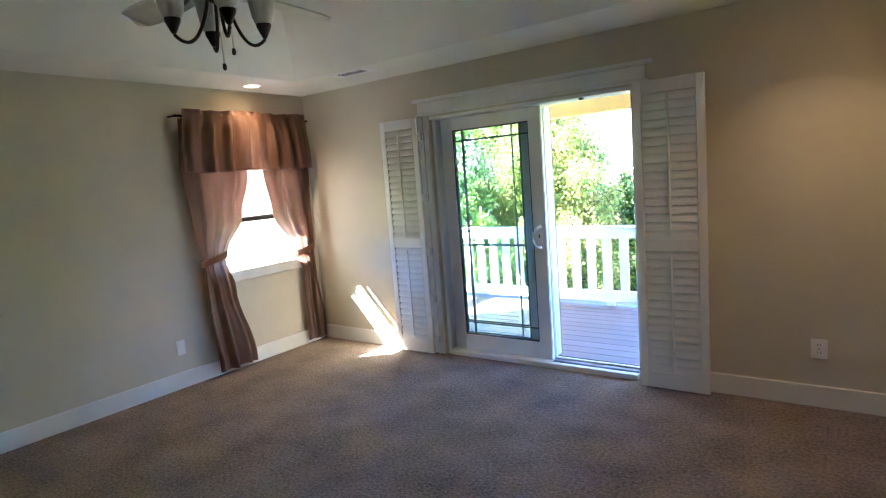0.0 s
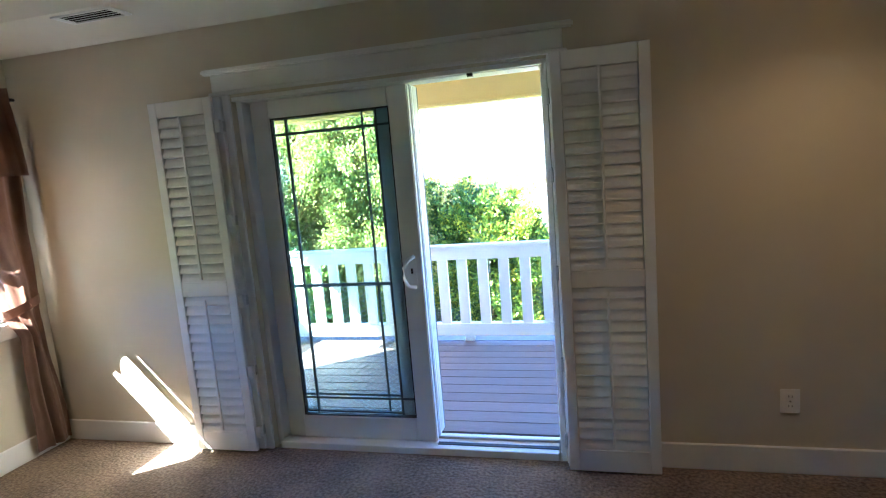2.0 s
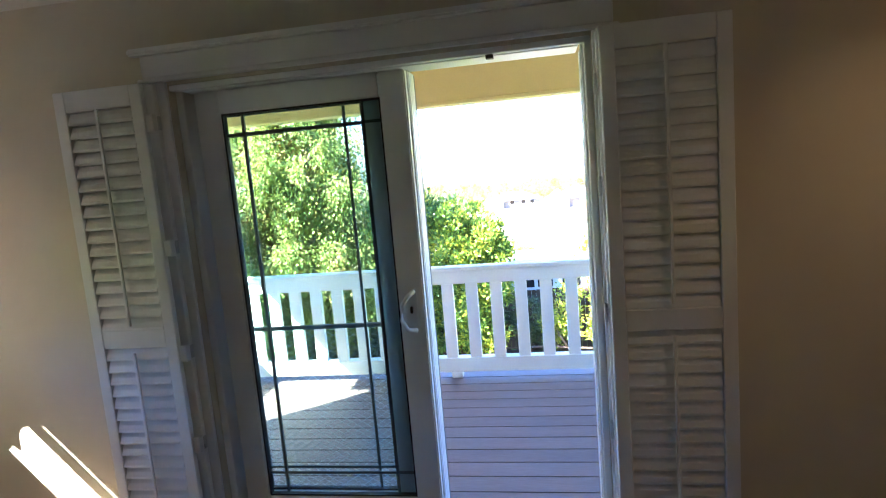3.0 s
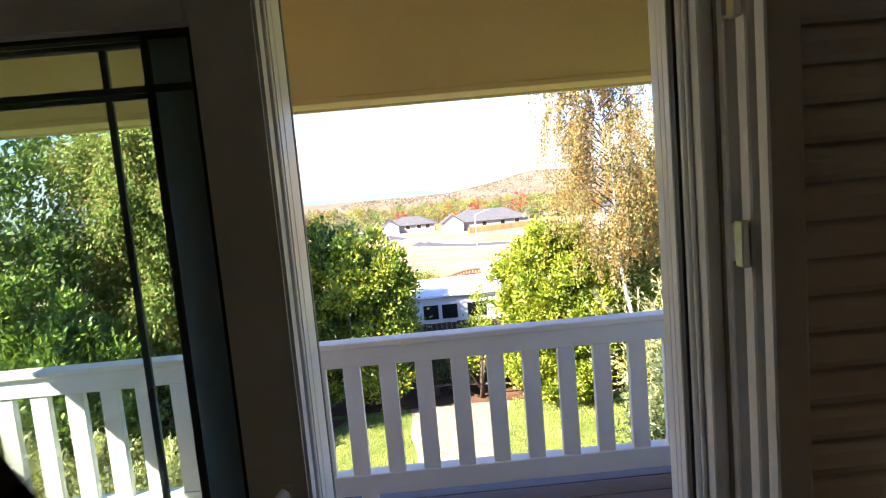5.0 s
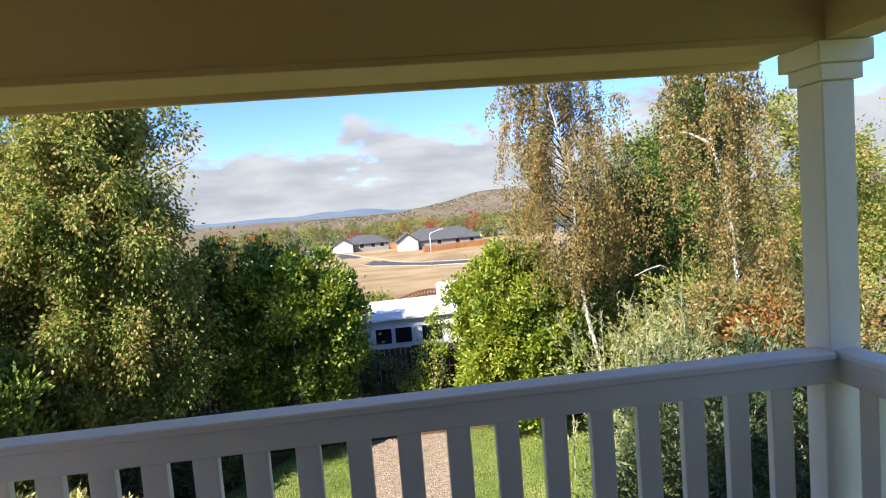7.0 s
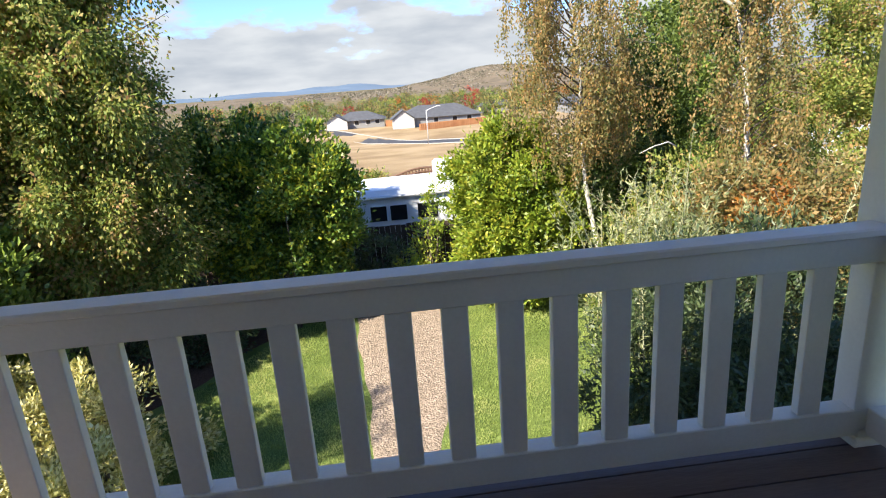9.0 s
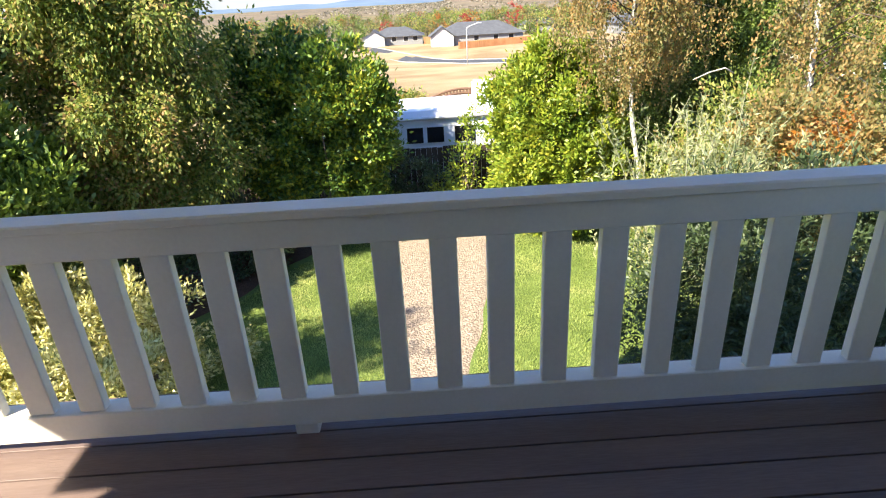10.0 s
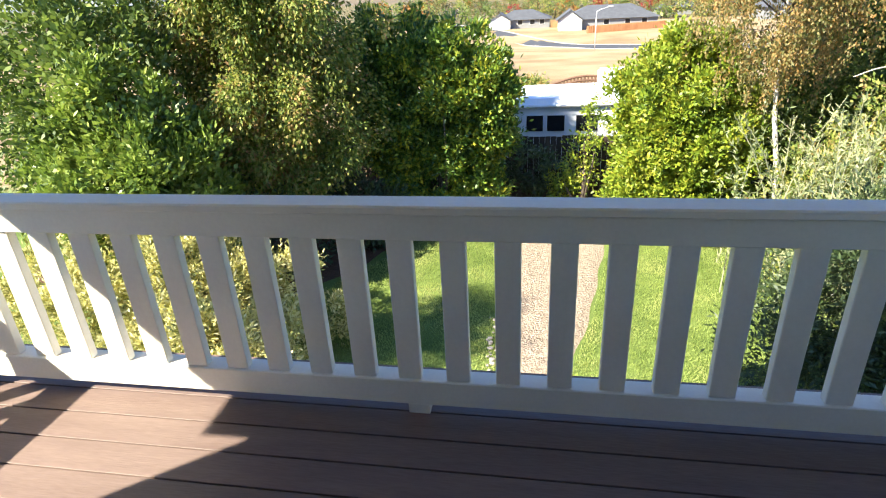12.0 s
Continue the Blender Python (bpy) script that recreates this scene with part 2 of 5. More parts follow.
BIRCH = leaf_mat("birch_leaves", [(0.14, 0.16, 0.05), (0.25, 0.22, 0.075), (0.37, 0.27, 0.11), (0.48, 0.27, 0.09)], 0.6, 0.5, 0.3)
MAPLE = leaf_mat("maple_leaves", [(0.06, 0.10, 0.024), (0.13, 0.19, 0.038), (0.25, 0.31, 0.06)], 0.55, 0.38, 0.3)
VARIEGATED = leaf_mat("variegated_leaves", [(0.18, 0.19, 0.05), (0.45, 0.42, 0.12), (0.70, 0.63, 0.26), (0.78, 0.74, 0.42)], 0.5, 0.35, 0.25)
SILVER = leaf_mat("silver_green_leaves", [(0.12, 0.155, 0.06), (0.22, 0.26, 0.11), (0.36, 0.38, 0.19), (0.48, 0.45, 0.25)], 0.6, 0.35, 0.35)
# leaf greens darkened so that the colour itself carries shade
SHADESHRUB = leaf_mat("shaded_shrub_leaves", [(0.02, 0.036, 0.014), (0.036, 0.06, 0.022), (0.065, 0.098, 0.036), (0.12, 0.15, 0.065)], 0.5, 0.2, 0.4)
FRESH = leaf_mat("fresh_green_leaves", [(0.065, 0.115, 0.02), (0.14, 0.21, 0.033), (0.24, 0.32, 0.055), (0.36, 0.40, 0.10)], 0.42, 0.34, 0.4)
ORANGE = leaf_mat("orange_leaves", [(0.200, 0.088, 0.025), (0.400, 0.150, 0.031), (0.562, 0.237, 0.037)], 0.5, 0.4, 0.4)
AUTUMN = leaf_mat("far_autumn_leaves", [(0.05, 0.08, 0.025), (0.10, 0.115, 0.035), (0.19, 0.15, 0.05), (0.27, 0.14, 0.05)], 0.8, 0.1, 0.7)
RED = leaf_mat("red_leaves", [(0.200, 0.015, 0.019), (0.350, 0.037, 0.037), (0.425, 0.088, 0.037)], 0.6, 0.3, 0.4)
GRASSY = leaf_mat("grass_blades", [(0.20, 0.28, 0.07), (0.29, 0.37, 0.10), (0.39, 0.46, 0.14), (0.50, 0.51, 0.20)], 0.75, 0.5, 0.75)

# ---- building helpers ----


def box(bm, x0, x1, y0, y1, z0, z1):
    vs = [bm.verts.new(p) for p in ((x0, y0, z0), (x1, y0, z0), (x1, y1, z0), (x0, y1, z0), (x0, y0, z1), (x1, y0, z1), (x1, y1, z1), (x0, y1, z1))]
    for f in ((0, 3, 2, 1), (4, 5, 6, 7), (0, 1, 5, 4), (1, 2, 6, 5), (2, 3, 7, 6), (3, 0, 4, 7)):
        bm.faces.new([vs[i] for i in f])
    return bm


def slab(x0, x1, y0, y1, z0, z1, bevel=0.0, segs=1):
    bm = box(bmesh.new(), x0, x1, y0, y1, z0, z1)
    if bevel:
        bmesh.ops.bevel(bm, geom=bm.edges[:], offset=bevel, segments=segs, affect="EDGES")
    return bm


def tube(bm, pts, radii, segs=8):
    """A tapered round bar along points."""
    rings = []
    for i, p in enumerate(pts):
        p = Vector(p)
        a = Vector(pts[max(i - 1, 0)])
        b = Vector(pts[min(i + 1, len(pts) - 1)])
        q = (b - a).normalized().to_track_quat("Z", "Y")
        rings.append([bm.verts.new(p + q @ Vector((radii[i] * math.cos(2 * math.pi * k / segs), radii[i] * math.sin(2 * math.pi * k / segs), 0))) for k in range(segs)])
    for r, s in zip(rings, rings[1:]):
        for k in range(segs):
            bm.faces.new((r[k], r[(k + 1) % segs], s[(k + 1) % segs], s[k]))
    bm.faces.new(rings[0][::-1])
    bm.faces.new(rings[-1])
    return bm


def revolve(bm, profile, centre, segs=16):
    """A turned body: profile of (radius, height) about an upright axis."""
    cx, cy, cz = centre
    rings = [[bm.verts.new((cx + r * math.cos(2 * math.pi * k / segs), cy + r * math.sin(2 * math.pi * k / segs), cz + h)) for k in range(segs)] for r, h in profile]
    for r, s in zip(rings, rings[1:]):
        for k in range(segs):
            bm.faces.new((r[k], r[(k + 1) % segs], s[(k + 1) % segs], s[k]))
    return bm


def data_of(name, bm, smooth=False):
    bmesh.ops.recalc_face_normals(bm, faces=bm.faces[:])
    me = bpy.data.meshes.new(name)
    bm.to_mesh(me)
    bm.free()
    if smooth:
        for p in me.polygons:
            p.use_smooth = True
    return me


def root_of(o):
    at = Vector(o.location)
    while o.parent:
        o = o.parent
        at += o.location
    return at


def thing(name, at, label, category, group="", kind=""):
    o = new(name)
    o.location = at
    o.empty_display_size = 0.1
    return tagged(o, label, category, group, kind)


def part(name, bm, material, parent, label="", smooth=False):
    """One mesh object under a thing or a part; bm is in world metres."""
    me = bm if isinstance(bm, bpy.types.Mesh) else data_of(name, bm, smooth)
    if parent and not isinstance(bm, bpy.types.Mesh):
        me.transform(Matrix.Translation(-root_of(parent)))
    if not me.materials:
        me.materials.append(material)
    o = new(name, me)
    o.parent = parent
    if label:
        o["label"] = label
    return o


def solid(name, bm, material, label, category, kind="structure", smooth=False):
    """A top-level mesh."""
    o = part(name, bm, material, None, smooth=smooth)
    return tagged(o, label, category, kind=kind)
# scrub colours lifted and greyed as haze would do
SCRUB = leaf_mat("hill_scrub_leaves", [(0.06, 0.065, 0.04), (0.10, 0.09, 0.055), (0.15, 0.12, 0.075), (0.34, 0.31, 0.25)], 0.9, 0.1, 0.1)
RUST = mat("rusty_trellis", (0.10, 0.055, 0.035), (0.17, 0.095, 0.06), 0.8, 3, 40, 0.2)
STONE = mat("edging_stone", (0.20, 0.17, 0.145), (0.38, 0.34, 0.30), 0.9, 9, 40, 0.4)
SLOT = mat("vent_slot", (0.006, 0.006, 0.006), (0.012, 0.012, 0.012), 0.9, 12, 90, 0.0, spec=0.0)

# ---- the room ----
XL, XR, YB, YW, H = -3.99, 0.72, -1.35, 3.68, 2.44
TH = 0.16
DX0, DX1, DZ = -2.46, -0.745, 2.055          # the sliding door's opening
WY0, WY1, WZ0, WZ1 = 2.46, 3.42, 0.87, 2.12  # the window's opening
GZ = -4.0                                    # garden level

solid("floor", slab(XL, XR, YB, YW, -0.28, 0.0), CARPET, "brown cut-pile carpet with footprints and vacuum marks", "carpet")
bm = box(bmesh.new(), XL - TH, DX0, YW, YW + TH, -0.28, H)
box(bm, DX1, XR + TH, YW, YW + TH, -0.28, H)
box(bm, DX0, DX1, YW, YW + TH, DZ, H)
box(bm, DX0, DX1, YW, YW + TH, -0.28, -0.005)
solid("wall_north", bm, WALL, "beige painted wall around a sliding glass door", "wall")
bm = box(bmesh.new(), XL - TH, XL, YB, WY0, -0.28, H)
box(bm, XL - TH, XL, WY1, YW - 0.003, -0.28, H)
box(bm, XL - TH, XL, WY0, WY1, -0.28, WZ0)
box(bm, XL - TH, XL, WY0, WY1, WZ1, H)
solid("wall_west", bm, WALL, "beige painted wall with a curtained window", "wall")
solid("wall_east", slab(XR, XR + TH, YB, YW - 0.003, -0.28, H), WALL, "plain beige painted wall", "wall")
solid("wall_south", slab(XL - TH, XR + TH, YB - TH, YB - 0.003, -0.28, H), WALL, "plain beige painted wall", "wall")

# tray ceiling: a flat rim, sloping sides and a raised middle
CX0, CX1, CY0, CY1 = XL + 0.58, XR - 0.58, YB + 0.58, YW - 0.56
UP, IN = 0.36, 0.55
bm = bmesh.new()


def loop(x0, x1, y0, y1, z):
    return [bm.verts.new(p) for p in ((x0, y0, z), (x1, y0, z), (x1, y1, z), (x0, y1, z))]


rim = [loop(XL - TH, XR + TH, YB - TH, YW + TH, H), loop(CX0, CX1, CY0, CY1, H), loop(CX0 + IN, CX1 - IN, CY0 + IN, CY1 - IN, H + UP)]
top = loop(XL - TH, XR + TH, YB - TH, YW + TH, H + UP + 0.2)
for r, s in zip(rim, rim[1:]):
    for k in range(4):
        bm.faces.new((r[k], r[(k + 1) % 4], s[(k + 1) % 4], s[k]))
bm.faces.new(rim[2])
bm.faces.new(top)
for k in range(4):
    bm.faces.new((rim[0][k], rim[0][(k + 1) % 4], top[(k + 1) % 4], top[k]))
solid("ceiling", bm, CEIL, "off-white painted tray ceiling with sloping sides", "ceiling")

# baseboards, each a board with an eased top
bb = 0.016


def baseboard(x0, x1, y0, y1):
    b = slab(x0, x1, y0, y1, 0.0, 0.135, 0.005)
    return solid("baseboard", b, WHITE, "white painted baseboard above the carpet", "baseboard")


baseboard(XL, -2.98, YW - bb, YW)
baseboard(-0.60, XR, YW - bb, YW)
baseboard(XL, XL + bb, YB, YW - bb - 0.002)
baseboard(XR - bb, XR, YB, YW - bb - 0.002)
baseboard(XL + bb + 0.002, XR - bb - 0.002, YB, YB + bb)

# head trim over the sliding door
trim = thing("trim", (-1.63, YW, 2.09), "white painted head casing with a crown cap above the sliding door", "door trim", kind="structure")
part("head_board", slab(-2.555, -0.665, YW - 0.028, YW - 0.001, 2.085, 2.175, 0.003), WHITE, trim)
part("cap_moulding", slab(-2.60, -0.613, YW - 0.05, YW - 0.001, 2.177, 2.205, 0.008, 2), WHITE, trim)
part("bead", slab(-2.575, -0.645, YW - 0.036, YW - 0.001, 2.068, 2.083, 0.004, 2), WHITE, trim)
part("casing", slab(-2.53, -2.462, YW - 0.02, YW - 0.001, 0.0, 2.066, 0.003), WHITE, trim)
part("casing", slab(-0.743, -0.66, YW - 0.02, YW - 0.001, 0.0, 2.066, 0.003), WHITE, trim)
part("track", slab(DX0, DX1, YW + 0.002, YW + 0.035, 2.03, 2.053, 0.002), WHITE, trim)
part("magnet_catch", slab(-1.135, -1.105, YW + 0.004, YW + 0.03, 2.012, 2.028, 0.002), BRONZE, trim, "small dark catch under the track")

# the door frame in the opening
fr = thing("door_frame", (-1.6, YW + 0.08, 0), "white vinyl sliding door frame with a sill track", "door frame", kind="structure")
part("jamb", slab(DX0 + 0.001, DX0 + 0.035, YW + 0.04, YW + TH + 0.02, 0.0, DZ - 0.001, 0.003), VINYL, fr)
part("jamb", slab(DX1 - 0.026, DX1 - 0.001, YW + 0.002, YW + TH + 0.02, 0.0, DZ - 0.001, 0.003), VINYL, fr)
part("jamb_stop", slab(DX1 - 0.033, DX1 - 0.0265, YW + 0.10, YW + TH + 0.015, 0.03, DZ - 0.03, 0.002), VINYL, fr)
part("weatherstrip", slab(DX1 - 0.032, DX1 - 0.0262, YW + 0.080, YW + 0.096, 0.03, DZ - 0.03), DARK, fr, "dark weatherstrip")
for yy in (0.030, 0.052, 0.120, 0.140):
    part("jamb_ridge", slab(DX1 - 0.034, DX1 - 0.0262, YW + yy, YW + yy + 0.008, 0.03, DZ - 0.03, 0.002), VINYL, fr)
part("head", slab(DX0 + 0.036, DX1 - 0.042, YW + 0.04, YW + TH + 0.02, DZ - 0.028, DZ - 0.001, 0.003), VINYL, fr)
part("sill", slab(DX0 + 0.036, DX1 - 0.042, YW + 0.0, YW + TH + 0.03, -0.004, 0.040, 0.004), VINYL, fr)
part("sill_track", slab(DX0 + 0.036, DX1 - 0.042, YW + 0.118, YW + 0.130, 0.040, 0.056, 0.002), STEEL, fr)
part("sill_gasket", slab(-1.46, DX1 - 0.042, YW + 0.045, YW + 0.075, 0.0402, 0.044), DARK, fr, "dark slot of the sill track")


def glazed_panel(name, x0, x1, y0, y1, label, handle=False, meeting=0.112):
    """A glass door leaf: stiles, rails, pane and a prairie grille."""
    z0, z1 = 0.042, DZ - 0.03
    t = thing(name, ((x0 + x1) / 2, (y0 + y1) / 2, z0), label, "glass door", kind="structure")
    st, bot, topr = 0.112, 0.137, 0.100
    part("stile", slab(x0, x0 + st, y0, y1, z0, z1, 0.006, 2), VINYL, t)
    part("stile", slab(x1 - meeting, x1, y0, y1, z0, z1, 0.006, 2), VINYL, t)
    part("bottom_rail", slab(x0 + st, x1 - meeting, y0 + 0.001, y1 - 0.001, z0, z0 + bot, 0.006, 2), VINYL, t)
    part("top_rail", slab(x0 + st, x1 - meeting, y0 + 0.001, y1 - 0.001, z1 - topr, z1, 0.006, 2), VINYL, t)
    ym = (y0 + y1) / 2
    ga, gb, gc, gd = x0 + st, x1 - meeting, z0 + bot, z1 - topr
    for nm, q in (("gasket", (ga, ga + 0.007, gc, gd)), ("gasket", (gb - 0.007, gb, gc, gd)), ("gasket", (ga, gb, gc, gc + 0.007)), ("gasket", (ga, gb, gd - 0.007, gd))):
        part(nm, slab(q[0], q[1], ym - 0.012, ym + 0.012, q[2], q[3]), DARK, t)
    p = part("pane", slab(ga, gb, ym - 0.002, ym + 0.002, gc, gd), GLASS, t, "clear glass pane")
    p.visible_shadow = False
    for x in (ga + 0.085, gb - 0.085):
        part("grille_bar", slab(x - 0.006, x + 0.006, ym + 0.003, ym + 0.010, gc, gd), MUNTIN, t)
    for z in (gc + 0.105, gd - 0.090):
        part("grille_bar", slab(ga, gb, ym + 0.0035, ym + 0.0095, z - 0.006, z + 0.006), MUNTIN, t)
    if handle:
        hx = x1 - 0.055
        h = part("door_handle", tube(bmesh.new(), [(hx + 0.012, y0 - 0.006, 1.115), (hx - 0.010, y0 - 0.036, 1.098), (hx - 0.036, y0 - 0.044, 1.06), (hx - 0.040, y0 - 0.044, 1.0), (hx - 0.018, y0 - 0.036, 0.956), (hx + 0.012, y0 - 0.006, 0.945)], [0.011, 0.009, 0.009, 0.009, 0.009, 0.011], 10), VINYL, t, "white D-shaped pull handle", True)
        part("escutcheon", slab(hx + 0.002, hx + 0.026, y0 - 0.006, y0 - 0.0005, 0.93, 1.13, 0.003, 2), VINYL, h)
        part("latch", slab(hx - 0.008, hx + 0.003, y0 - 0.012, y0 - 0.0005, 1.02, 1.05, 0.003), BRONZE, h)
    return t


glazed_panel("door_1", -2.395, -1.468, YW + 0.068, YW + 0.108, "white vinyl sliding glass door leaf slid open, with grille bars", True)
glazed_panel("door_2", -2.418, -1.462, YW + 0.120, YW + 0.158, "white vinyl fixed glass door leaf with grille bars behind the sliding leaf", meeting=0.215)
part("meeting_post", slab(-1.502, -1.4625, YW + 0.1085, YW + 0.1195, 0.057, DZ - 0.03, 0.002), VINYL, fr)
part("meeting_post", slab(-1.502, -1.4625, YW + 0.1585, YW + TH + 0.066, 0.057, DZ - 0.03, 0.003), VINYL, fr)

# the insect screen leaf, with a guard of wire lattice below its middle bar
sc = thing("screen_door", (-1.93, YW + TH + 0.03, 0.03), "sliding screen door with a wire lattice guard below", "screen door", kind="structure")
sy0, sy1 = YW + TH + 0.022, YW + TH + 0.040
for x0, x1, z0, z1, n in ((-2.41, -2.37, 0.03, 2.02, "stile"), (-1.60, -1.504, 0.03, 2.02, "stile"), (-2.37, -1.60, 0.03, 0.075, "bottom_rail"), (-2.37, -1.60, 1.98, 2.02, "top_rail"), (-2.37, -1.60, 0.935, 0.955, "cross_bar")):
    part(n, slab(x0, x1, sy0, sy1, z0, z1, 0.003), MUNTIN, sc)
part("edge_strip", slab(-1.503, -1.4615, YW + TH + 0.0665, YW + TH + 0.080, 0.057, 2.02, 0.002), MUNTIN, sc)
bm = bmesh.new()
wx0, wx1, wz0, wz1 = -2.37, -1.60, 0.075, 0.935
step, tw = 0.030, 0.0008
for sgn in (1, -1):
    k = -1.0
    while k < 1.8:
        pts = []
        # the wire z = sgn * 0.62 * x + c, cut to the leaf
        c = wz0 + k if sgn > 0 else wz0 + k + 0.62 * (wx1 - wx0)
        xs = sorted(((wz0 - c) / (0.62 * sgn), (wz1 - c) / (0.62 * sgn)))
        a, b = max(0, xs[0]), min(wx1 - wx0, xs[1])
        if b - a > 0.02:
            tube(bm, [(wx0 + a, (sy0 + sy1) / 2 + sgn * 0.002, c + 0.62 * sgn * a), (wx0 + b, (sy0 + sy1) / 2 + sgn * 0.002, c + 0.62 * sgn * b)], [tw, tw], 4)
        k += step
part("wire_lattice", bm, STEEL, sc, "fine diamond wire lattice")["kind"] = "stuff"

# ---- folding shutters ----


def louver_mesh(w, tilt):
    """One slat, elliptical across, turned about its length."""
    b = bmesh.new()
    ring = []
    for x in (0.0, w):
        r = []
        for k in range(8):
            a = 2 * math.pi * k / 8
            u, v = 0.031 * math.cos(a), 0.0045 * math.sin(a)
            ct, s_t = math.cos(tilt), math.sin(tilt)
            r.append(b.verts.new((x, u * ct - v * s_t, u * s_t + v * ct)))
        ring.append(r)
    for k in range(8):
        b.faces.new((ring[0][k], ring[0][(k + 1) % 8], ring[1][(k + 1) % 8], ring[1][k]))
    b.faces.new(ring[0][::-1])
    b.faces.new(ring[1])
    m = data_of("louver", b)
    m.materials.append(SHUTTER)
    return m


def shutter_leaf(t, x0, x1, y, tilt, rods=True):
    """One leaf of a folding shutter, its face at y, 28 mm thick."""
    z0, z1, st = 0.012, 2.06, 0.052
    ya, yb = y, y + 0.028
    part("stile", slab(x0, x0 + st, ya, yb, z0, z1, 0.003), SHUTTER, t)
    part("stile", slab(x1 - st, x1, ya, yb, z0, z1, 0.003), SHUTTER, t)
    for nm, a, b in (("bottom_rail", z0, 0.125), ("middle_rail", 0.955, 1.035), ("top_rail", 1.975, z1)):
        part(nm, slab(x0 + st, x1 - st, ya + 0.001, yb - 0.001, a, b, 0.002), SHUTTER, t)
    w = x1 - x0 - 2 * st - 0.004
    me = louver_mesh(w, tilt)
    ym = (ya + yb) / 2
    for a, b, n in ((0.125, 0.955, 15), (1.035, 1.975, 17)):
        d = (b - a) / n
        for i in range(n):
            o = part("louver", me, SHUTTER, t)
            o.location = Vector((x0 + st + 0.002, ym, a + (i + 0.5) * d)) - Vector(t.location)
        if rods:
            xm = (x0 + x1) / 2
            yr = min(ym - 0.031 * math.cos(tilt) - 0.010, ya - 0.004)
            part("tilt_rod", slab(xm - 0.006, xm + 0.006, yr - 0.006, yr + 0.004, a + 0.02, b - 0.02 + 0.02 * (b > 1.5), 0.002), SHUTTER, t)


sh = thing("folding_shutter", (-2.75, 3.62, 0.012), "white louvered plantation shutter folded back, slats half open", "shutter", "door shutters")
shutter_leaf(sh, -2.94, -2.535, 3.598, 1.12)
shutter_leaf(sh, -2.935, -2.503, 3.635, 1.35, False)
for z in (1.90, 1.38, 0.92, 0.50, 0.13):
    h = part("hinge", slab(-2.534, -2.5015, 3.605, 3.6335, z - 0.035, z + 0.035, 0.002), SHUTTER, sh, "white painted hinge")
    part("hinge_plate", slab(-2.5025, -2.4985, 3.637, 3.655, z - 0.028, z + 0.028), CHROME, h)
sh2 = thing("folding_shutter", (-0.51, 3.60, 0.012), "white louvered plantation shutter folded back, slats closed", "shutter", "door shutters")
shutter_leaf(sh2, -0.728, -0.288, 3.575, 1.36)
shutter_leaf(sh2, -0.735, -0.300, 3.612, 1.40, False)
for z in (1.87, 1.50, 1.02, 0.55, 0.14):
    h = part("hinge", slab(-0.7485, -0.7365, 3.615, 3.638, z - 0.036, z + 0.036, 0.002), CHROME, sh2, "bright metal hinge")
    part("hinge_leaf", slab(-0.7425, -0.7385, 3.640, 3.676, z - 0.030, z + 0.030), CHROME, h)

# ---- the curtained window ----
win = thing("window_1", (XL - 0.08, 2.94, WZ0), "white double-hung window with a lowered shade and a bright sill", "window", kind="structure")
part("window_frame", slab(XL - 0.12, XL - 0.04, WY0 + 0.001, WY0 + 0.045, WZ0 + 0.001, WZ1 - 0.001, 0.004), VINYL, win)
part("window_frame", slab(XL - 0.12, XL - 0.04, WY1 - 0.045, WY1 - 0.001, WZ0 + 0.001, WZ1 - 0.001, 0.004), VINYL, win)
part("window_frame", slab(XL - 0.12, XL - 0.04, WY0 + 0.046, WY1 - 0.046, WZ1 - 0.05, WZ1 - 0.001, 0.004), VINYL, win)
part("window_frame", slab(XL - 0.12, XL - 0.04, WY0 + 0.046, WY1 - 0.046, WZ0 + 0.001, WZ0 + 0.05, 0.004), VINYL, win)
part("window_sill", slab(XL - 0.04, XL + 0.045, WY0 - 0.04, WY1 + 0.04, WZ0 - 0.028, WZ0 - 0.001, 0.006, 2), WHITE, win)
part("apron", slab(XL + 0.001, XL + 0.016, WY0 - 0.02, WY1 + 0.02, WZ0 - 0.10, WZ0 - 0.029, 0.004), WHITE, win)
part("meeting_rail", slab(XL - 0.105, XL - 0.055, WY0 + 0.046, WY1 - 0.046, 1.28, 1.324, 0.004), BRONZE, win, "dark meeting rail")
part("shade", slab(XL - 0.052, XL - 0.046, WY0 + 0.05, WY1 - 0.05, 1.345, WZ1 - 0.05), BLIND, win, "lowered fabric shade")
part("shade_bar", slab(XL - 0.058, XL - 0.040, WY0 + 0.05, WY1 - 0.05, 1.325, 1.3445, 0.004), BLIND, win)
p = part("pane", slab(XL - 0.084, XL - 0.080, WY0 + 0.04, WY1 - 0.04, WZ0 + 0.05, WZ1 - 0.05), GLASS, win, "clear glass pane")
p.visible_shadow = False


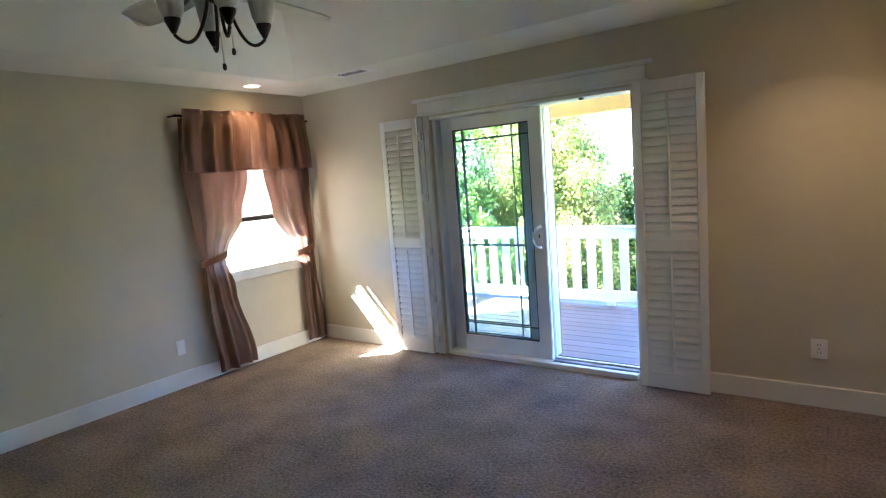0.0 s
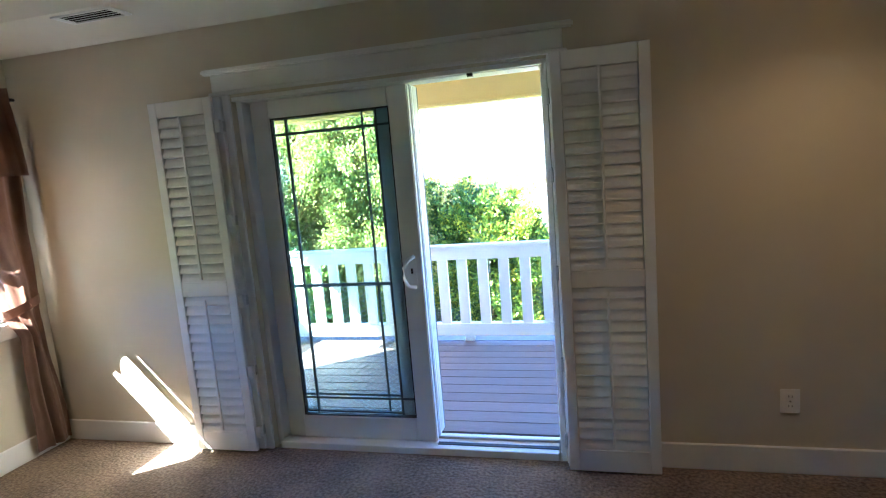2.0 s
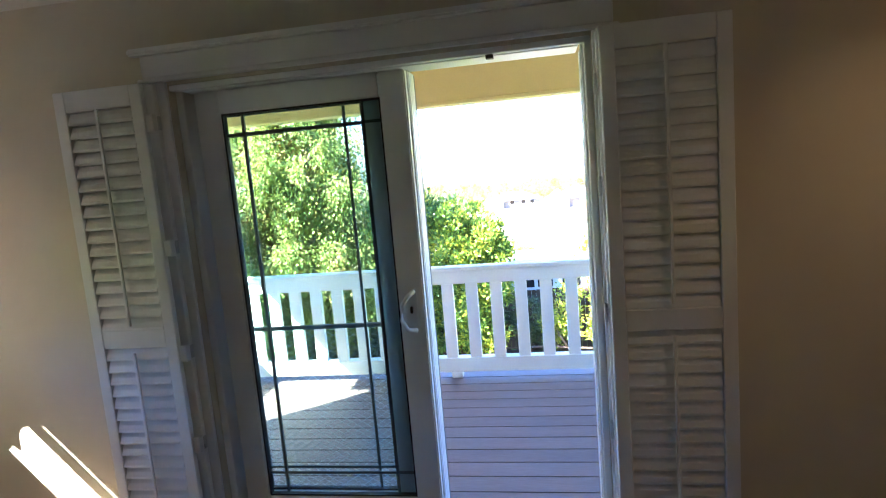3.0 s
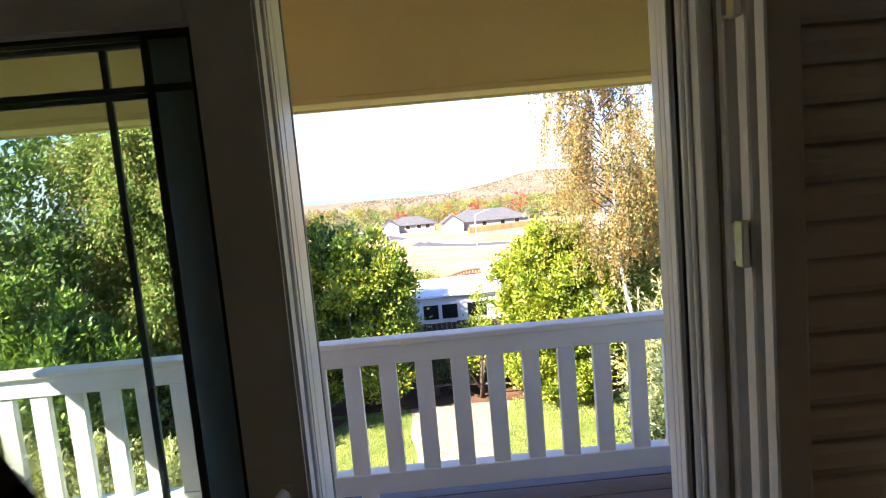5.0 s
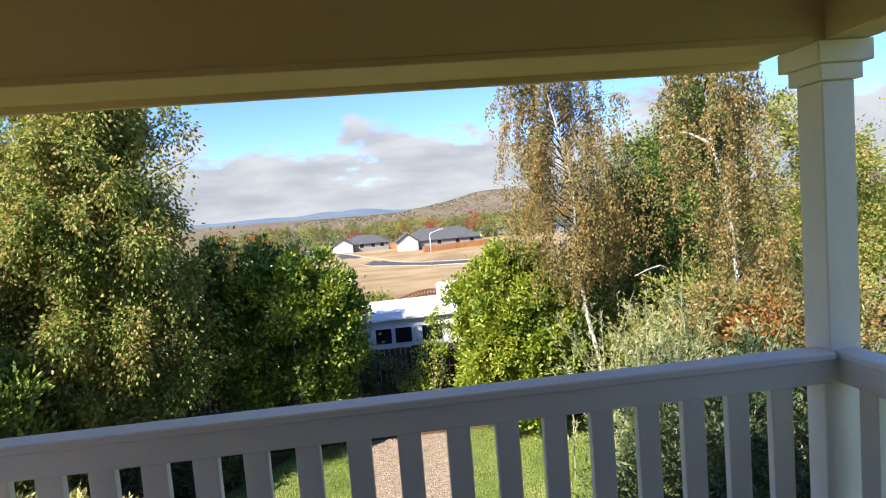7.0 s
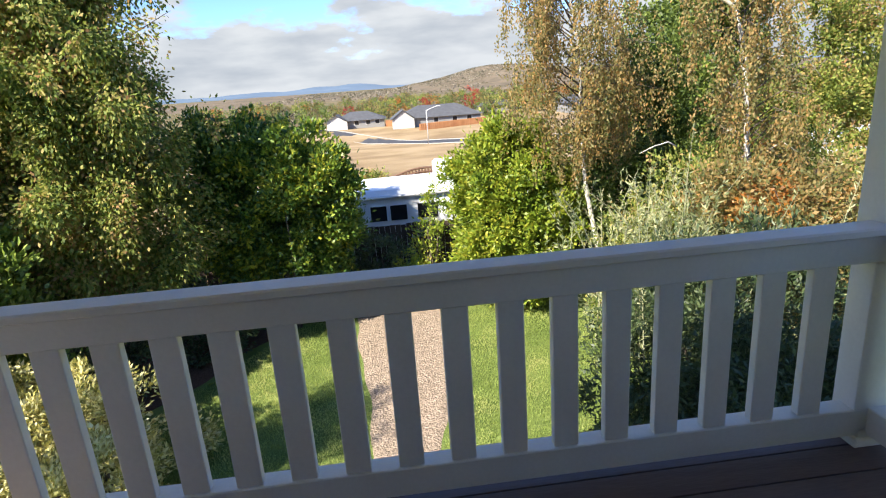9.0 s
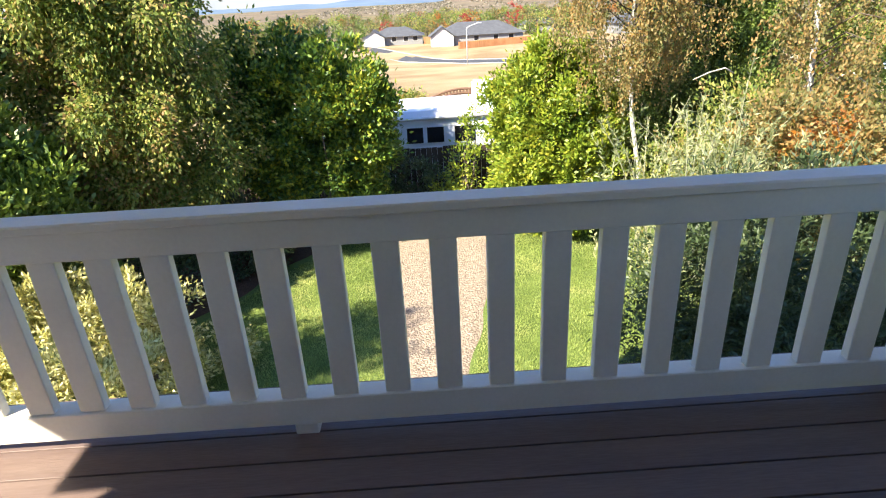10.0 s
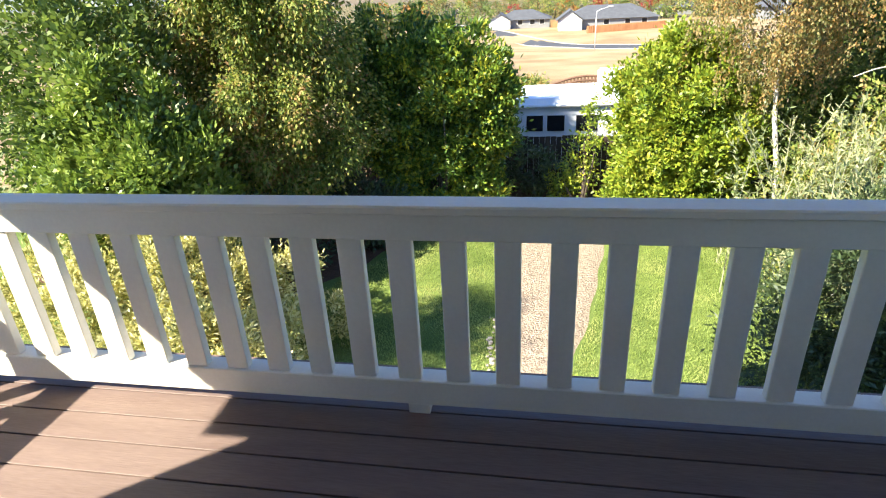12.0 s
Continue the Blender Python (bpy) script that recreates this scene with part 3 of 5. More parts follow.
def cloth(name, rows, folds, x, depth, parent, label="", n=56, seed=0):
    """A hanging cloth. rows of (height, y from, y to, fold depth factor)."""
    rng = random.Random(seed)
    ph = [rng.uniform(0, 6.28) for _ in range(4)]
    b = bmesh.new()
    grid = []
    # refine rows
    fine = []
    for (za, a0, a1, fa), (zb, b0, b1, fb) in zip(rows, rows[1:]):
        for k in range(8):
            s = k / 8
            e = s * s * (3 - 2 * s)
            fine.append((za + (zb - za) * s, a0 + (b0 - a0) * e, a1 + (b1 - a1) * e, fa + (fb - fa) * s))
    fine.append(rows[-1])
    for i, (z, y0, y1, f) in enumerate(fine):
        r = []
        for k in range(n + 1):
            u = k / n
            w = math.sin(2 * math.pi * folds * u + ph[0] + 0.4 * math.sin(3 * z + ph[1])) + 0.45 * math.sin(2 * math.pi * folds * 1.7 * u + ph[2] + 1.1 * z)
            r.append(b.verts.new((x + depth * f * w, y0 + (y1 - y0) * u + 0.006 * math.sin(9 * z + 5 * u + ph[3]), z + 0.006 * math.sin(12 * u + ph[1]))))
        grid.append(r)
    for r, s in zip(grid, grid[1:]):
        for k in range(n):
            b.faces.new((r[k], r[k + 1], s[k + 1], s[k]))
    bmesh.ops.solidify(b, geom=b.faces[:], thickness=0.003)
    return part(name, b, CURTAIN, parent, label, True)


cu = thing("curtain", (XL + 0.08, 2.94, 0.05), "copper-brown satin curtains tied back under a gathered valance", "curtain")
cloth("left_panel", [(2.17, 2.30, 2.92, 1.0), (1.72, 2.28, 2.90, 1.0), (1.35, 2.31, 2.80, 0.9), (1.05, 2.36, 2.60, 0.55), (0.98, 2.37, 2.57, 0.5), (0.75, 2.36, 2.64, 0.7), (0.04, 2.40, 2.78, 1.0)], 3, XL + 0.075, 0.024, cu, seed=2)
cloth("right_panel", [(2.17, 2.98, 3.56, 1.0), (1.72, 3.06, 3.585, 1.0), (1.35, 3.13, 3.575, 0.9), (1.00, 3.31, 3.56, 0.55), (0.92, 3.345, 3.555, 0.5), (0.75, 3.42, 3.57, 0.7), (0.045, 3.40, 3.64, 1.0)], 2.4, XL + 0.075, 0.022, cu, seed=5)
cloth("valance", [(2.240, 2.31, 3.57, 0.9), (2.205, 2.31, 3.57, 0.25), (2.165, 2.31, 3.57, 0.25), (2.09, 2.30, 3.58, 1.0), (1.90, 2.28, 3.59, 0.9), (1.73, 2.27, 3.60, 0.7)], 8.5, XL + 0.135, 0.021, cu, n=170, seed=9)
part("curtain_rod", tube(bmesh.new(), [(XL + 0.10, 2.26, 2.185), (XL + 0.10, 3.62, 2.185)], [0.010, 0.010], 10), BRONZE, cu, smooth=True)
for y in (2.27, 3.61):
    part("rod_bracket", tube(bmesh.new(), [(XL + 0.002, y, 2.185), (XL + 0.10, y, 2.185)], [0.008, 0.008], 8), BRONZE, cu)
for y0, y1, z in ((2.345, 2.60, 1.01), (3.33, 3.575, 0.955)):
    b = bmesh.new()
    segs = 18
    ringpts = []
    for k in range(segs):
        a = 2 * math.pi * k / segs
        yy, xx = (y0 + y1) / 2 + (y1 - y0) / 2 * math.cos(a), XL + 0.075 + 0.036 * math.sin(a)
        zz = z + 0.03 * math.cos(a)
        ringpts.append((b.verts.new((xx, yy, zz - 0.028)), b.verts.new((xx, yy, zz + 0.028))))
    for k in range(segs):
        q, r = ringpts[k], ringpts[(k + 1) % segs]
        b.faces.new((q[0], r[0], r[1], q[1]))
    bmesh.ops.solidify(b, geom=b.faces[:], thickness=0.004)
    part("tieback", b, CURTAIN, cu, "satin tieback band", True)


# ---- fixtures ----
def outlet(name, centre, axis, label):
    x, y, z = centre
    t = thing(name, (x, y, z - 0.06), label, "outlet")
    if axis == "y":
        part("cover_plate", slab(x - 0.0425, x + 0.0425, y - 0.007, y - 0.0005, z - 0.06, z + 0.06, 0.003, 2), PLATE, t)
        for dz in (0.024, -0.024):
            r = part("receptacle", slab(x - 0.017, x + 0.017, y - 0.0095, y - 0.0072, z + dz - 0.014, z + dz + 0.014, 0.001), PLATE, t)
            for dx in (-0.007, 0.007):
                part("slot", slab(x + dx - 0.0015, x + dx + 0.0015, y - 0.0102, y - 0.0096, z + dz - 0.004, z + dz + 0.006), DARK, r)
        part("screw", slab(x - 0.003, x + 0.003, y - 0.009, y - 0.0072, z - 0.003, z + 0.003), BRONZE, t)
    else:
        part("cover_plate", slab(x + 0.0005, x + 0.007, y - 0.036, y + 0.036, z - 0.06, z + 0.06, 0.003, 2), PLATE, t)
        for dz in (0.024, -0.024):
            part("receptacle", slab(x + 0.0072, x + 0.0095, y - 0.017, y + 0.017, z + dz - 0.014, z + dz + 0.014, 0.001), PLATE, t)
    return t


outlet("wall_outlet", (0.297, YW, 0.362), "y", "white double outlet plate on the beige wall")
outlet("wall_outlet", (XL, 2.12, 0.335), "x", "white outlet plate low on the wall by the curtain")

vent = thing("ceiling_vent", (-2.855, 3.22, H), "white ceiling air register with dark slots", "vent")
part("frame", slab(-3.03, -2.68, 3.15, 3.165, H - 0.009, H - 0.0005, 0.002), WHITE, vent)
part("frame", slab(-3.03, -2.68, 3.275, 3.29, H - 0.009, H - 0.0005, 0.002), WHITE, vent)
part("frame", slab(-3.03, -3.0, 3.166, 3.274, H - 0.009, H - 0.0005, 0.002), WHITE, vent)
part("frame", slab(-2.71, -2.68, 3.166, 3.274, H - 0.009, H - 0.0005, 0.002), WHITE, vent)
part("backing", slab(-3.0, -2.71, 3.166, 3.274, H - 0.003, H - 0.0008), SLOT, vent)
for i in range(3):
    y = 3.190 + i * 0.028
    part("slat", slab(-2.999, -2.711, y, y + 0.003, H - 0.0055, H - 0.0035), WHITE, vent)


def can_light(x, y, watts):
    t = thing("recessed_light", (x, y, H), "warm glowing recessed can light in the ceiling", "ceiling light", "recessed lights")
    part("trim_ring", revolve(bmesh.new(), [(0.062, -0.001), (0.066, -0.006), (0.082, -0.005), (0.086, -0.001)], (x, y, H), 28), WHITE, t, smooth=True)
    part("lens", revolve(bmesh.new(), [(0.0001, -0.004), (0.030, -0.0035), (0.0618, -0.0025)], (x, y, H), 28), CANGLOW, t, "glowing lens")
    la = new("recessed_lamp", bpy.data.lights.new("recessed_lamp", "SPOT"))
    la.data.energy, la.data.color, la.data.spot_size, la.data.spot_blend = watts, (1.0, 0.62, 0.33), radians(120), 0.8
    la.data.shadow_soft_size = 0.05
    la.location = (x, y, H - 0.015)


can_light(-3.72, 2.90, 0.85)
can_light(0.36, 3.02, 0.60)

# ceiling fan with a light kit
FX, FY = -1.63, 1.19
fan = thing("ceiling_fan", (FX, FY, H + UP), "ceiling fan with pale blades and frosted bell lights", "ceiling fan")
part("canopy", revolve(bmesh.new(), [(0.001, -0.001), (0.07, -0.001), (0.065, -0.04), (0.02, -0.07)], (FX, FY, H + UP), 24), BRONZE, fan, smooth=True)
part("downrod", tube(bmesh.new(), [(FX, FY, H + UP - 0.06), (FX, FY, H + 0.12)], [0.013, 0.013], 12), BRONZE, fan, smooth=True)
part("motor_housing", revolve(bmesh.new(), [(0.015, 0.14), (0.06, 0.13), (0.11, 0.09), (0.115, 0.02), (0.08, -0.05), (0.05, -0.08), (0.045, -0.11), (0.03, -0.13), (0.001, -0.135)], (FX, FY, H), 24), BRONZE, fan, smooth=True)
for i in range(5):
    a = radians(97 + 83 * i) if i < 2 else radians(180 + 69 * (i - 1))
    ux, uy = math.cos(a), math.sin(a)
    b = bmesh.new()
    prof = [(0.20, 0.05), (0.30, 0.062), (0.45, 0.072), (0.58, 0.074), (0.64, 0.060), (0.665, 0.025)]
    upv, dnv = [], []
    zb = H - 0.06
    for zz, acc in ((zb + 0.004, upv), (zb - 0.004, dnv)):
        for r, hw in prof:
            acc.append([b.verts.new((FX + ux * r - uy * s * hw, FY + uy * r + ux * s * hw, zz + s * 0.018)) for s in (-1, 1)])
    for acc in (upv, dnv):
        for r, s in zip(acc, acc[1:]):
            b.faces.new((r[0], r[1], s[1], s[0]))
    for k in range(len(prof) - 1):
        for s in (0, 1):
            b.faces.new((upv[k][s], upv[k + 1][s], dnv[k + 1][s], dnv[k][s]))
    b.faces.new((upv[0][0], upv[0][1], dnv[0][1], dnv[0][0]))
    b.faces.new((upv[-1][0], upv[-1][1], dnv[-1][1], dnv[-1][0]))
    bl = part("blade", b, BLADE, fan, "pale painted blade")
    part("blade_iron", tube(bmesh.new(), [(FX + ux * 0.09, FY + uy * 0.09, H - 0.03), (FX + ux * 0.24, FY + uy * 0.24, H - 0.075)], [0.014, 0.018], 8), BRONZE, bl)
for i in range(4):
    a = radians(66 + 90 * i)
    ux, uy = math.cos(a), math.sin(a)

    def at(r, z):
        return (FX + ux * r, FY + uy * r, H + z)
    arm = part("lamp_arm", tube(bmesh.new(), [at(0.03 + 0.145 * u ** 1.3, -0.07 - 0.235 * math.sin(2.0 * u) ** 0.9 / 1.0 + 0.02 * u * u) for u in [k / 12 for k in range(13)]], [0.007] * 13, 8), BRONZE, fan, "curved bronze arm", True)
    part("socket_cup", revolve(bmesh.new(), [(0.001, -0.245), (0.010, -0.24), (0.018, -0.222), (0.030, -0.197), (0.031, -0.185)], at(0.175, -0.02), 16), BRONZE, arm, smooth=True)
    part("bell_shade", revolve(bmesh.new(), [(0.033, -0.186), (0.044, -0.16), (0.052, -0.11), (0.058, -0.07), (0.070, -0.045), (0.067, -0.045), (0.054, -0.07), (0.047, -0.11), (0.038, -0.16), (0.028, -0.184)], at(0.175, -0.02), 20), FROST, arm, "frosted glass bell shade", True)
for dx, dy, l in ((0.02, -0.015, 0.385), (-0.012, 0.06, 0.31)):
    c = part("pull_chain", tube(bmesh.new(), [(FX + dx, FY + dy, H - 0.12), (FX + dx, FY + dy, H - l)], [0.0022, 0.0022], 6), CHROME, fan)
    part("pull_knob", revolve(bmesh.new(), [(0.001, 0.022), (0.007, 0.018), (0.009, 0.004), (0.006, -0.006), (0.001, -0.008)], (FX + dx, FY + dy, H - l - 0.01), 10), BRONZE, c)

# ---- the porch ----
PX0, PX1 = -3.98, 0.617          # post centres
PY = 5.69
ext = slab(XL - TH, XR + TH, YW + 0.004, YW + TH, GZ, -0.285)
solid("wall_lower", ext, SIDING, "tan painted outer wall below the balcony", "wall")
solid("wall_gable", slab(XL - TH, XR + TH, YW + 0.02, YW + TH, H + UP + 0.205, 3.3), SIDING, "tan painted outer wall above the porch", "wall")
solid("roof_house", slab(XL - 0.45, XR + 0.4, YB - 0.5, YW + 0.5, 3.305, 3.5), SHINGLE, "dark shingled house roof", "roof")
solid("porch_ceiling", slab(PX0 - 0.24, PX1 + 0.12, YW + TH + 0.003, PY + 0.11, 2.62, 2.70), SOFFIT, "tan painted porch ceiling", "ceiling")
solid("roof_porch", slab(PX0 - 0.26, PX1 + 0.35, YW + TH + 0.003, 6.62, 2.705, 2.82), SHINGLE, "dark shingled porch roof", "roof")
beam = thing("porch_beam", (-1.7, PY, 2.09), "tan painted boxed beam round the porch with a pale lower edge", "beam", kind="structure")
part("beam", slab(PX0 - 0.36, PX1 + 0.10, PY - 0.105, PY + 0.105, 2.092, 2.619, 0.004), SOFFIT, beam)
part("moulding", slab(PX0 + 0.09, PX1 - 0.13, PY - 0.113, PY - 0.1055, 2.084, 2.112, 0.003), SOFFIT, beam)
part("beam", slab(PX0 - 0.36, PX0 + 0.085, YW + TH + 0.003, PY - 0.106, 2.092, 2.619, 0.004), SOFFIT, beam)
part("beam", slab(PX1 - 0.085, PX1 + 0.10, YW + TH + 0.003, PY - 0.106, 2.092, 2.619, 0.004), SOFFIT, beam)
part("eave_soffit", slab(PX0 - 0.25, PX1 + 0.34, PY + 0.106, 6.55, 2.23, 2.26), SOFFIT, beam)
part("fascia", slab(PX0 - 0.25, PX1 + 0.34, 6.551, 6.585, 2.195, 2.704), SOFFIT, beam)


def porch_post(x):
    t = thing("porch_post", (x, PY, 0.035), "white square porch post with a stepped capital and base", "post", "porch posts")
    h = 0.0685
    part("shaft", slab(x - h, x + h, PY - h, PY + h, 0.099, 1.95, 0.005), RAIL, t)
    part("base", slab(x - h - 0.022, x + h + 0.022, PY - h - 0.022, PY + h + 0.022, 0.036, 0.075, 0.006), RAIL, t)
    part("base_moulding", slab(x - h - 0.012, x + h + 0.012, PY - h - 0.012, PY + h + 0.012, 0.0755, 0.098, 0.006), RAIL, t)
    part("capital", slab(x - h - 0.02, x + h + 0.02, PY - h - 0.02, PY + h + 0.02, 1.951, 2.012, 0.004), RAIL, t)
    part("capital_top", slab(x - h - 0.045, x + h + 0.045, PY - h - 0.045, PY + h + 0.045, 2.0125, 2.0915, 0.004), RAIL, t)
    part("footing", slab(x - h, x + h, PY - h, PY + h, GZ, 0.034), RAIL, t)
    return t


porch_post(PX1)
porch_post(PX0)

PITCH, BW = 0.184, 0.0885
BX = -1.27 - 2 * PITCH            # right edge of the slat over the foot block


def plank(name, t, q, m=None, bevel=0.004):
    return part(name, slab(*q, bevel), m or RAIL, t)


def railing_x(x0, x1, slats):
    t = thing("balcony_railing", (0.5 * (x0 + x1), PY, 0.035), "white painted wooden balcony railing with flat slats", "railing", "porch railings")
    plank("cap_rail", t, (x0, x1, 5.585, 5.692, 0.872, 0.904), bevel=0.006)
    plank("sub_rail", t, (x0, x1, 5.612, 5.690, 0.772, 0.8715))
    plank("bottom_rail", t, (x0, x1, 5.612, 5.694, 0.085, 0.196))
    me = data_of("slat", slab(-BW / 2, BW / 2, -0.019, 0.019, 0.0, 0.576, 0.003))
    me.materials.append(RAIL)
    for x in slats:
        if x0 + BW / 2 < x < x1 - 0.03:
            o = part("slat", me, RAIL, t)
            o.location = Vector((x, 5.642, 0.196)) - Vector(t.location)
    plank("foot_block", t, (-1.697, -1.613, 5.618, 5.690, 0.036, 0.0845))
    for x in (x0 + 0.0002, x1 - 0.038):
        plank("end_batten", t, (x, x + 0.0378, 5.606, 5.700, 0.1965, 0.7715))
    return t


railing_x(PX0 + 0.069, PX1 - 0.069, [BX - BW / 2 + (PITCH if k > 0 else 0.1755) * k for k in range(-14, 13)])


def railing_y(x, y0, y1):
    t = thing("balcony_railing", (x, 0.5 * (y0 + y1), 0.035), "white painted wooden balcony side railing with flat slats", "railing", "porch railings")
    plank("cap_rail", t, (x - 0.054, x + 0.054, y0, y1, 0.872, 0.904), bevel=0.006)
    plank("sub_rail", t, (x - 0.04, x + 0.04, y0, y1, 0.772, 0.8715))
    plank("bottom_rail", t, (x - 0.041, x + 0.041, y0, y1, 0.085, 0.196))
    me = data_of("slat", slab(-0.019, 0.019, -BW / 2, BW / 2, 0.0, 0.576, 0.003))
    me.materials.append(RAIL)
    y = y1 - 0.12
    while y > y0 + 0.05:
        o = part("slat", me, RAIL, t)
        o.location = Vector((x, y, 0.196)) - Vector(t.location)
        y -= PITCH
    plank("foot_block", t, (x - 0.035, x + 0.035, 0.5 * (y0 + y1) - 0.04, 0.5 * (y0 + y1) + 0.04, 0.036, 0.0845))
    return t


railing_y(PX1, YW + TH + 0.004, PY - 0.069)
railing_y(PX0 + 0.03, YW + TH + 0.004, PY - 0.069)
solid("deck_frame", slab(PX0 - 0.10, PX1 + 0.10, YW + TH + 0.003, PY + 0.10, -0.30, 0.0085), DARK, "dark joists under the deck boards", "deck frame")

# ---- the ground, one sheet to the horizon ----


def ground_z(x, y):
    def ramp(v, a, b):
        s = min(max((v - a) / (b - a), 0), 1)
        return s * s * (3 - 2 * s)
    z = GZ - 0.7 * ramp(y, 20, 40)
    z += -4.7 * min(max((y - 40) / 80, 0), 1) + 0.7 * min(max((y - 126) / 24, 0), 1) - 4.3 * min(max((y - 170) / 330, 0), 1)
    z += 0.05 * noise.noise((x * 0.15, y * 0.15, 0.0)) * ramp(abs(y - 16) + abs(x), 8, 30)
    return z


def field(name, xs, ys, zf, material, label, category, kind="structure"):
    me = bpy.data.meshes.new(name)
    V = [(x, y, zf(x, y)) for y in ys for x in xs]
    w = len(xs)
    F = [(j * w + i, j * w + i + 1, (j + 1) * w + i + 1, (j + 1) * w + i) for j in range(len(ys) - 1) for i in range(w - 1)]
    me.from_pydata(V, [], F)
    for p in me.polygons:
        p.use_smooth = True
    me.materials.append(material)
    return tagged(new(name, me), label, category, kind=kind)


def ground_mat():
    m = mat("ground_cover", (0.07, 0.11, 0.025), (0.20, 0.26, 0.07), 0.95, 1.2, 45, 1.0, spec=0.15, fine_amount=0.5, bump_dist=0.03)
    N, K = m.node_tree.nodes, m.node_tree.links
    bsdf = N["Principled BSDF"]
    lawn_col = bsdf.inputs["Base Color"].links[0].from_socket
    geo = N.new("ShaderNodeNewGeometry")
    sep_ = N.new("ShaderNodeSeparateXYZ")
    K.new(geo.outputs["Position"], sep_.inputs[0])
    nz = N.new("ShaderNodeTexNoise")
    nz.inputs["Scale"].default_value, nz.inputs["Detail"].default_value = 0.12, 8
    K.new(geo.outputs["Position"], nz.inputs["Vector"])
    dry = N.new("ShaderNodeValToRGB")
    e = dry.color_ramp.elements
    e[0].position, e[0].color = 0.35, (0.23, 0.16, 0.085, 1)
    e[1].position, e[1].color = 0.65, (0.37, 0.275, 0.16, 1)
    K.new(nz.outputs["Fac"], dry.inputs[0])
    mr = N.new("ShaderNodeMapRange")
    mr.inputs["From Min"].default_value, mr.inputs["From Max"].default_value = 19.4, 20.4
    K.new(sep_.outputs["Y"], mr.inputs["Value"])
    mx = N.new("ShaderNodeMix")
    mx.data_type = "RGBA"
    K.new(mr.outputs[0], mx.inputs["Factor"])
    K.new(lawn_col, mx.inputs["A"])
    K.new(dry.outputs[0], mx.inputs["B"])
    far = N.new("ShaderNodeMapRange")
    far.inputs["From Min"].default_value, far.inputs["From Max"].default_value = 164, 180
    K.new(sep_.outputs["Y"], far.inputs["Value"])
    wood = N.new("ShaderNodeValToRGB")
    e = wood.color_ramp.elements
    e[0].position, e[0].color = 0.40, (0.085, 0.085, 0.035, 1)
    e[1].position, e[1].color = 0.66, (0.24, 0.175, 0.095, 1)
    K.new(nz.outputs["Fac"], wood.inputs[0])
    mx2 = N.new("ShaderNodeMix")
    mx2.data_type = "RGBA"
    K.new(far.outputs[0], mx2.inputs["Factor"])
    K.new(mx.outputs["Result"], mx2.inputs["A"])
    K.new(wood.outputs[0], mx2.inputs["B"])
    K.new(mx2.outputs["Result"], bsdf.inputs["Base Color"])
    return m


axis_x = [-3000, -1500, -700, -300, -150, -80, -50] + list(range(-34, 36, 2)) + [45, 60, 90, 150, 300, 700, 1500, 3000]
axis_y = [-200, -60, -20, -6, 0, 3] + [4 + 1.0 * i for i in range(36)] + [42, 46, 50, 55, 60, 65, 70, 75, 80, 90, 100, 120, 150, 200, 300, 450, 700, 1200, 2500, 4800]
field("ground", axis_x, axis_y, ground_z, ground_mat(), "green lawn giving way to dry tan grassland", "ground")


# gravel path with a curved bed edge
def strip(name, left, right, ys, lift, material, label, category):
    n = 8
    me = bpy.data.meshes.new(name)
    V = []
    for y in ys:
        a, b = left(y), right(y)
        for k in range(n + 1):
            u = k / n
            V.append((a + (b - a) * u, y, ground_z(0, y) + lift * (1 if 0 < k < n else -0.3)))
    F = [(j * (n + 1) + i, j * (n + 1) + i + 1, (j + 1) * (n + 1) + i + 1, (j + 1) * (n + 1) + i) for j in range(len(ys) - 1) for i in range(n)]
    me.from_pydata(V, [], F)
    me.materials.append(material)
    return tagged(new(name, me), label, category, kind="structure")


def path_r(y):
    return -0.74 + 0.48 * max(0, min(1, (y - 11.2) / 1.8)) + 0.18 * max(0, y - 13.0)


yp = [6.5 + 0.25 * i for i in range(45)]
strip("path", lambda y: -1.66 - 0.085 * max(0, y - 10.5) - 0.05 * math.sin(y * 1.3) - 0.03 * math.sin(3.7 * y), lambda y: path_r(y) + 0.03 * math.sin(4.1 * y), yp, 0.02, GRAVEL, "tan gravel path across the lawn", "path")
ym = [17.3 + 0.3 * i for i in range(6)]
strip("planting_bed", lambda y: -11.0, lambda y: 9.0, ym, 0.025, MULCH, "dark bark mulch bed along the fence", "planting bed")
# dark sheet for the shaded bed; its right edge follows the shadow's outline
yb = [12.6 + 0.3 * i for i in range(16)]
strip("shade_bed_left", lambda y: -13.0, lambda y: -6.2 + 0.60 * (y - 12.7) + 0.12 * math.sin(3.1 * y), yb, 0.025, MULCH, "dark bed under the shrubs, edged along their shadow line", "planting bed")
# edging of broken stones beside the path
rs = random.Random(4)
bm = bmesh.new()
for i in range(46):
    y = 10.2 + 0.06 * i
    x = -1.76 - 0.085 * (y - 10.5) + rs.uniform(-0.16, 0.05)
    r = rs.uniform(0.018, 0.045)
    bmesh.ops.create_icosphere(bm, subdivisions=1, radius=r, matrix=Matrix.Translation((x, y, GZ + 0.03)) @ Matrix.Diagonal((1.3, 1, 0.7, 1)) @ pose(0, 0, 0, rs.uniform(0, 90), rs.uniform(0, 90), 0))
o = solid("edging_stones", bm, STONE, "small grey edging stones beside the gravel", "stones", kind="stuff")

# ---- foliage ----


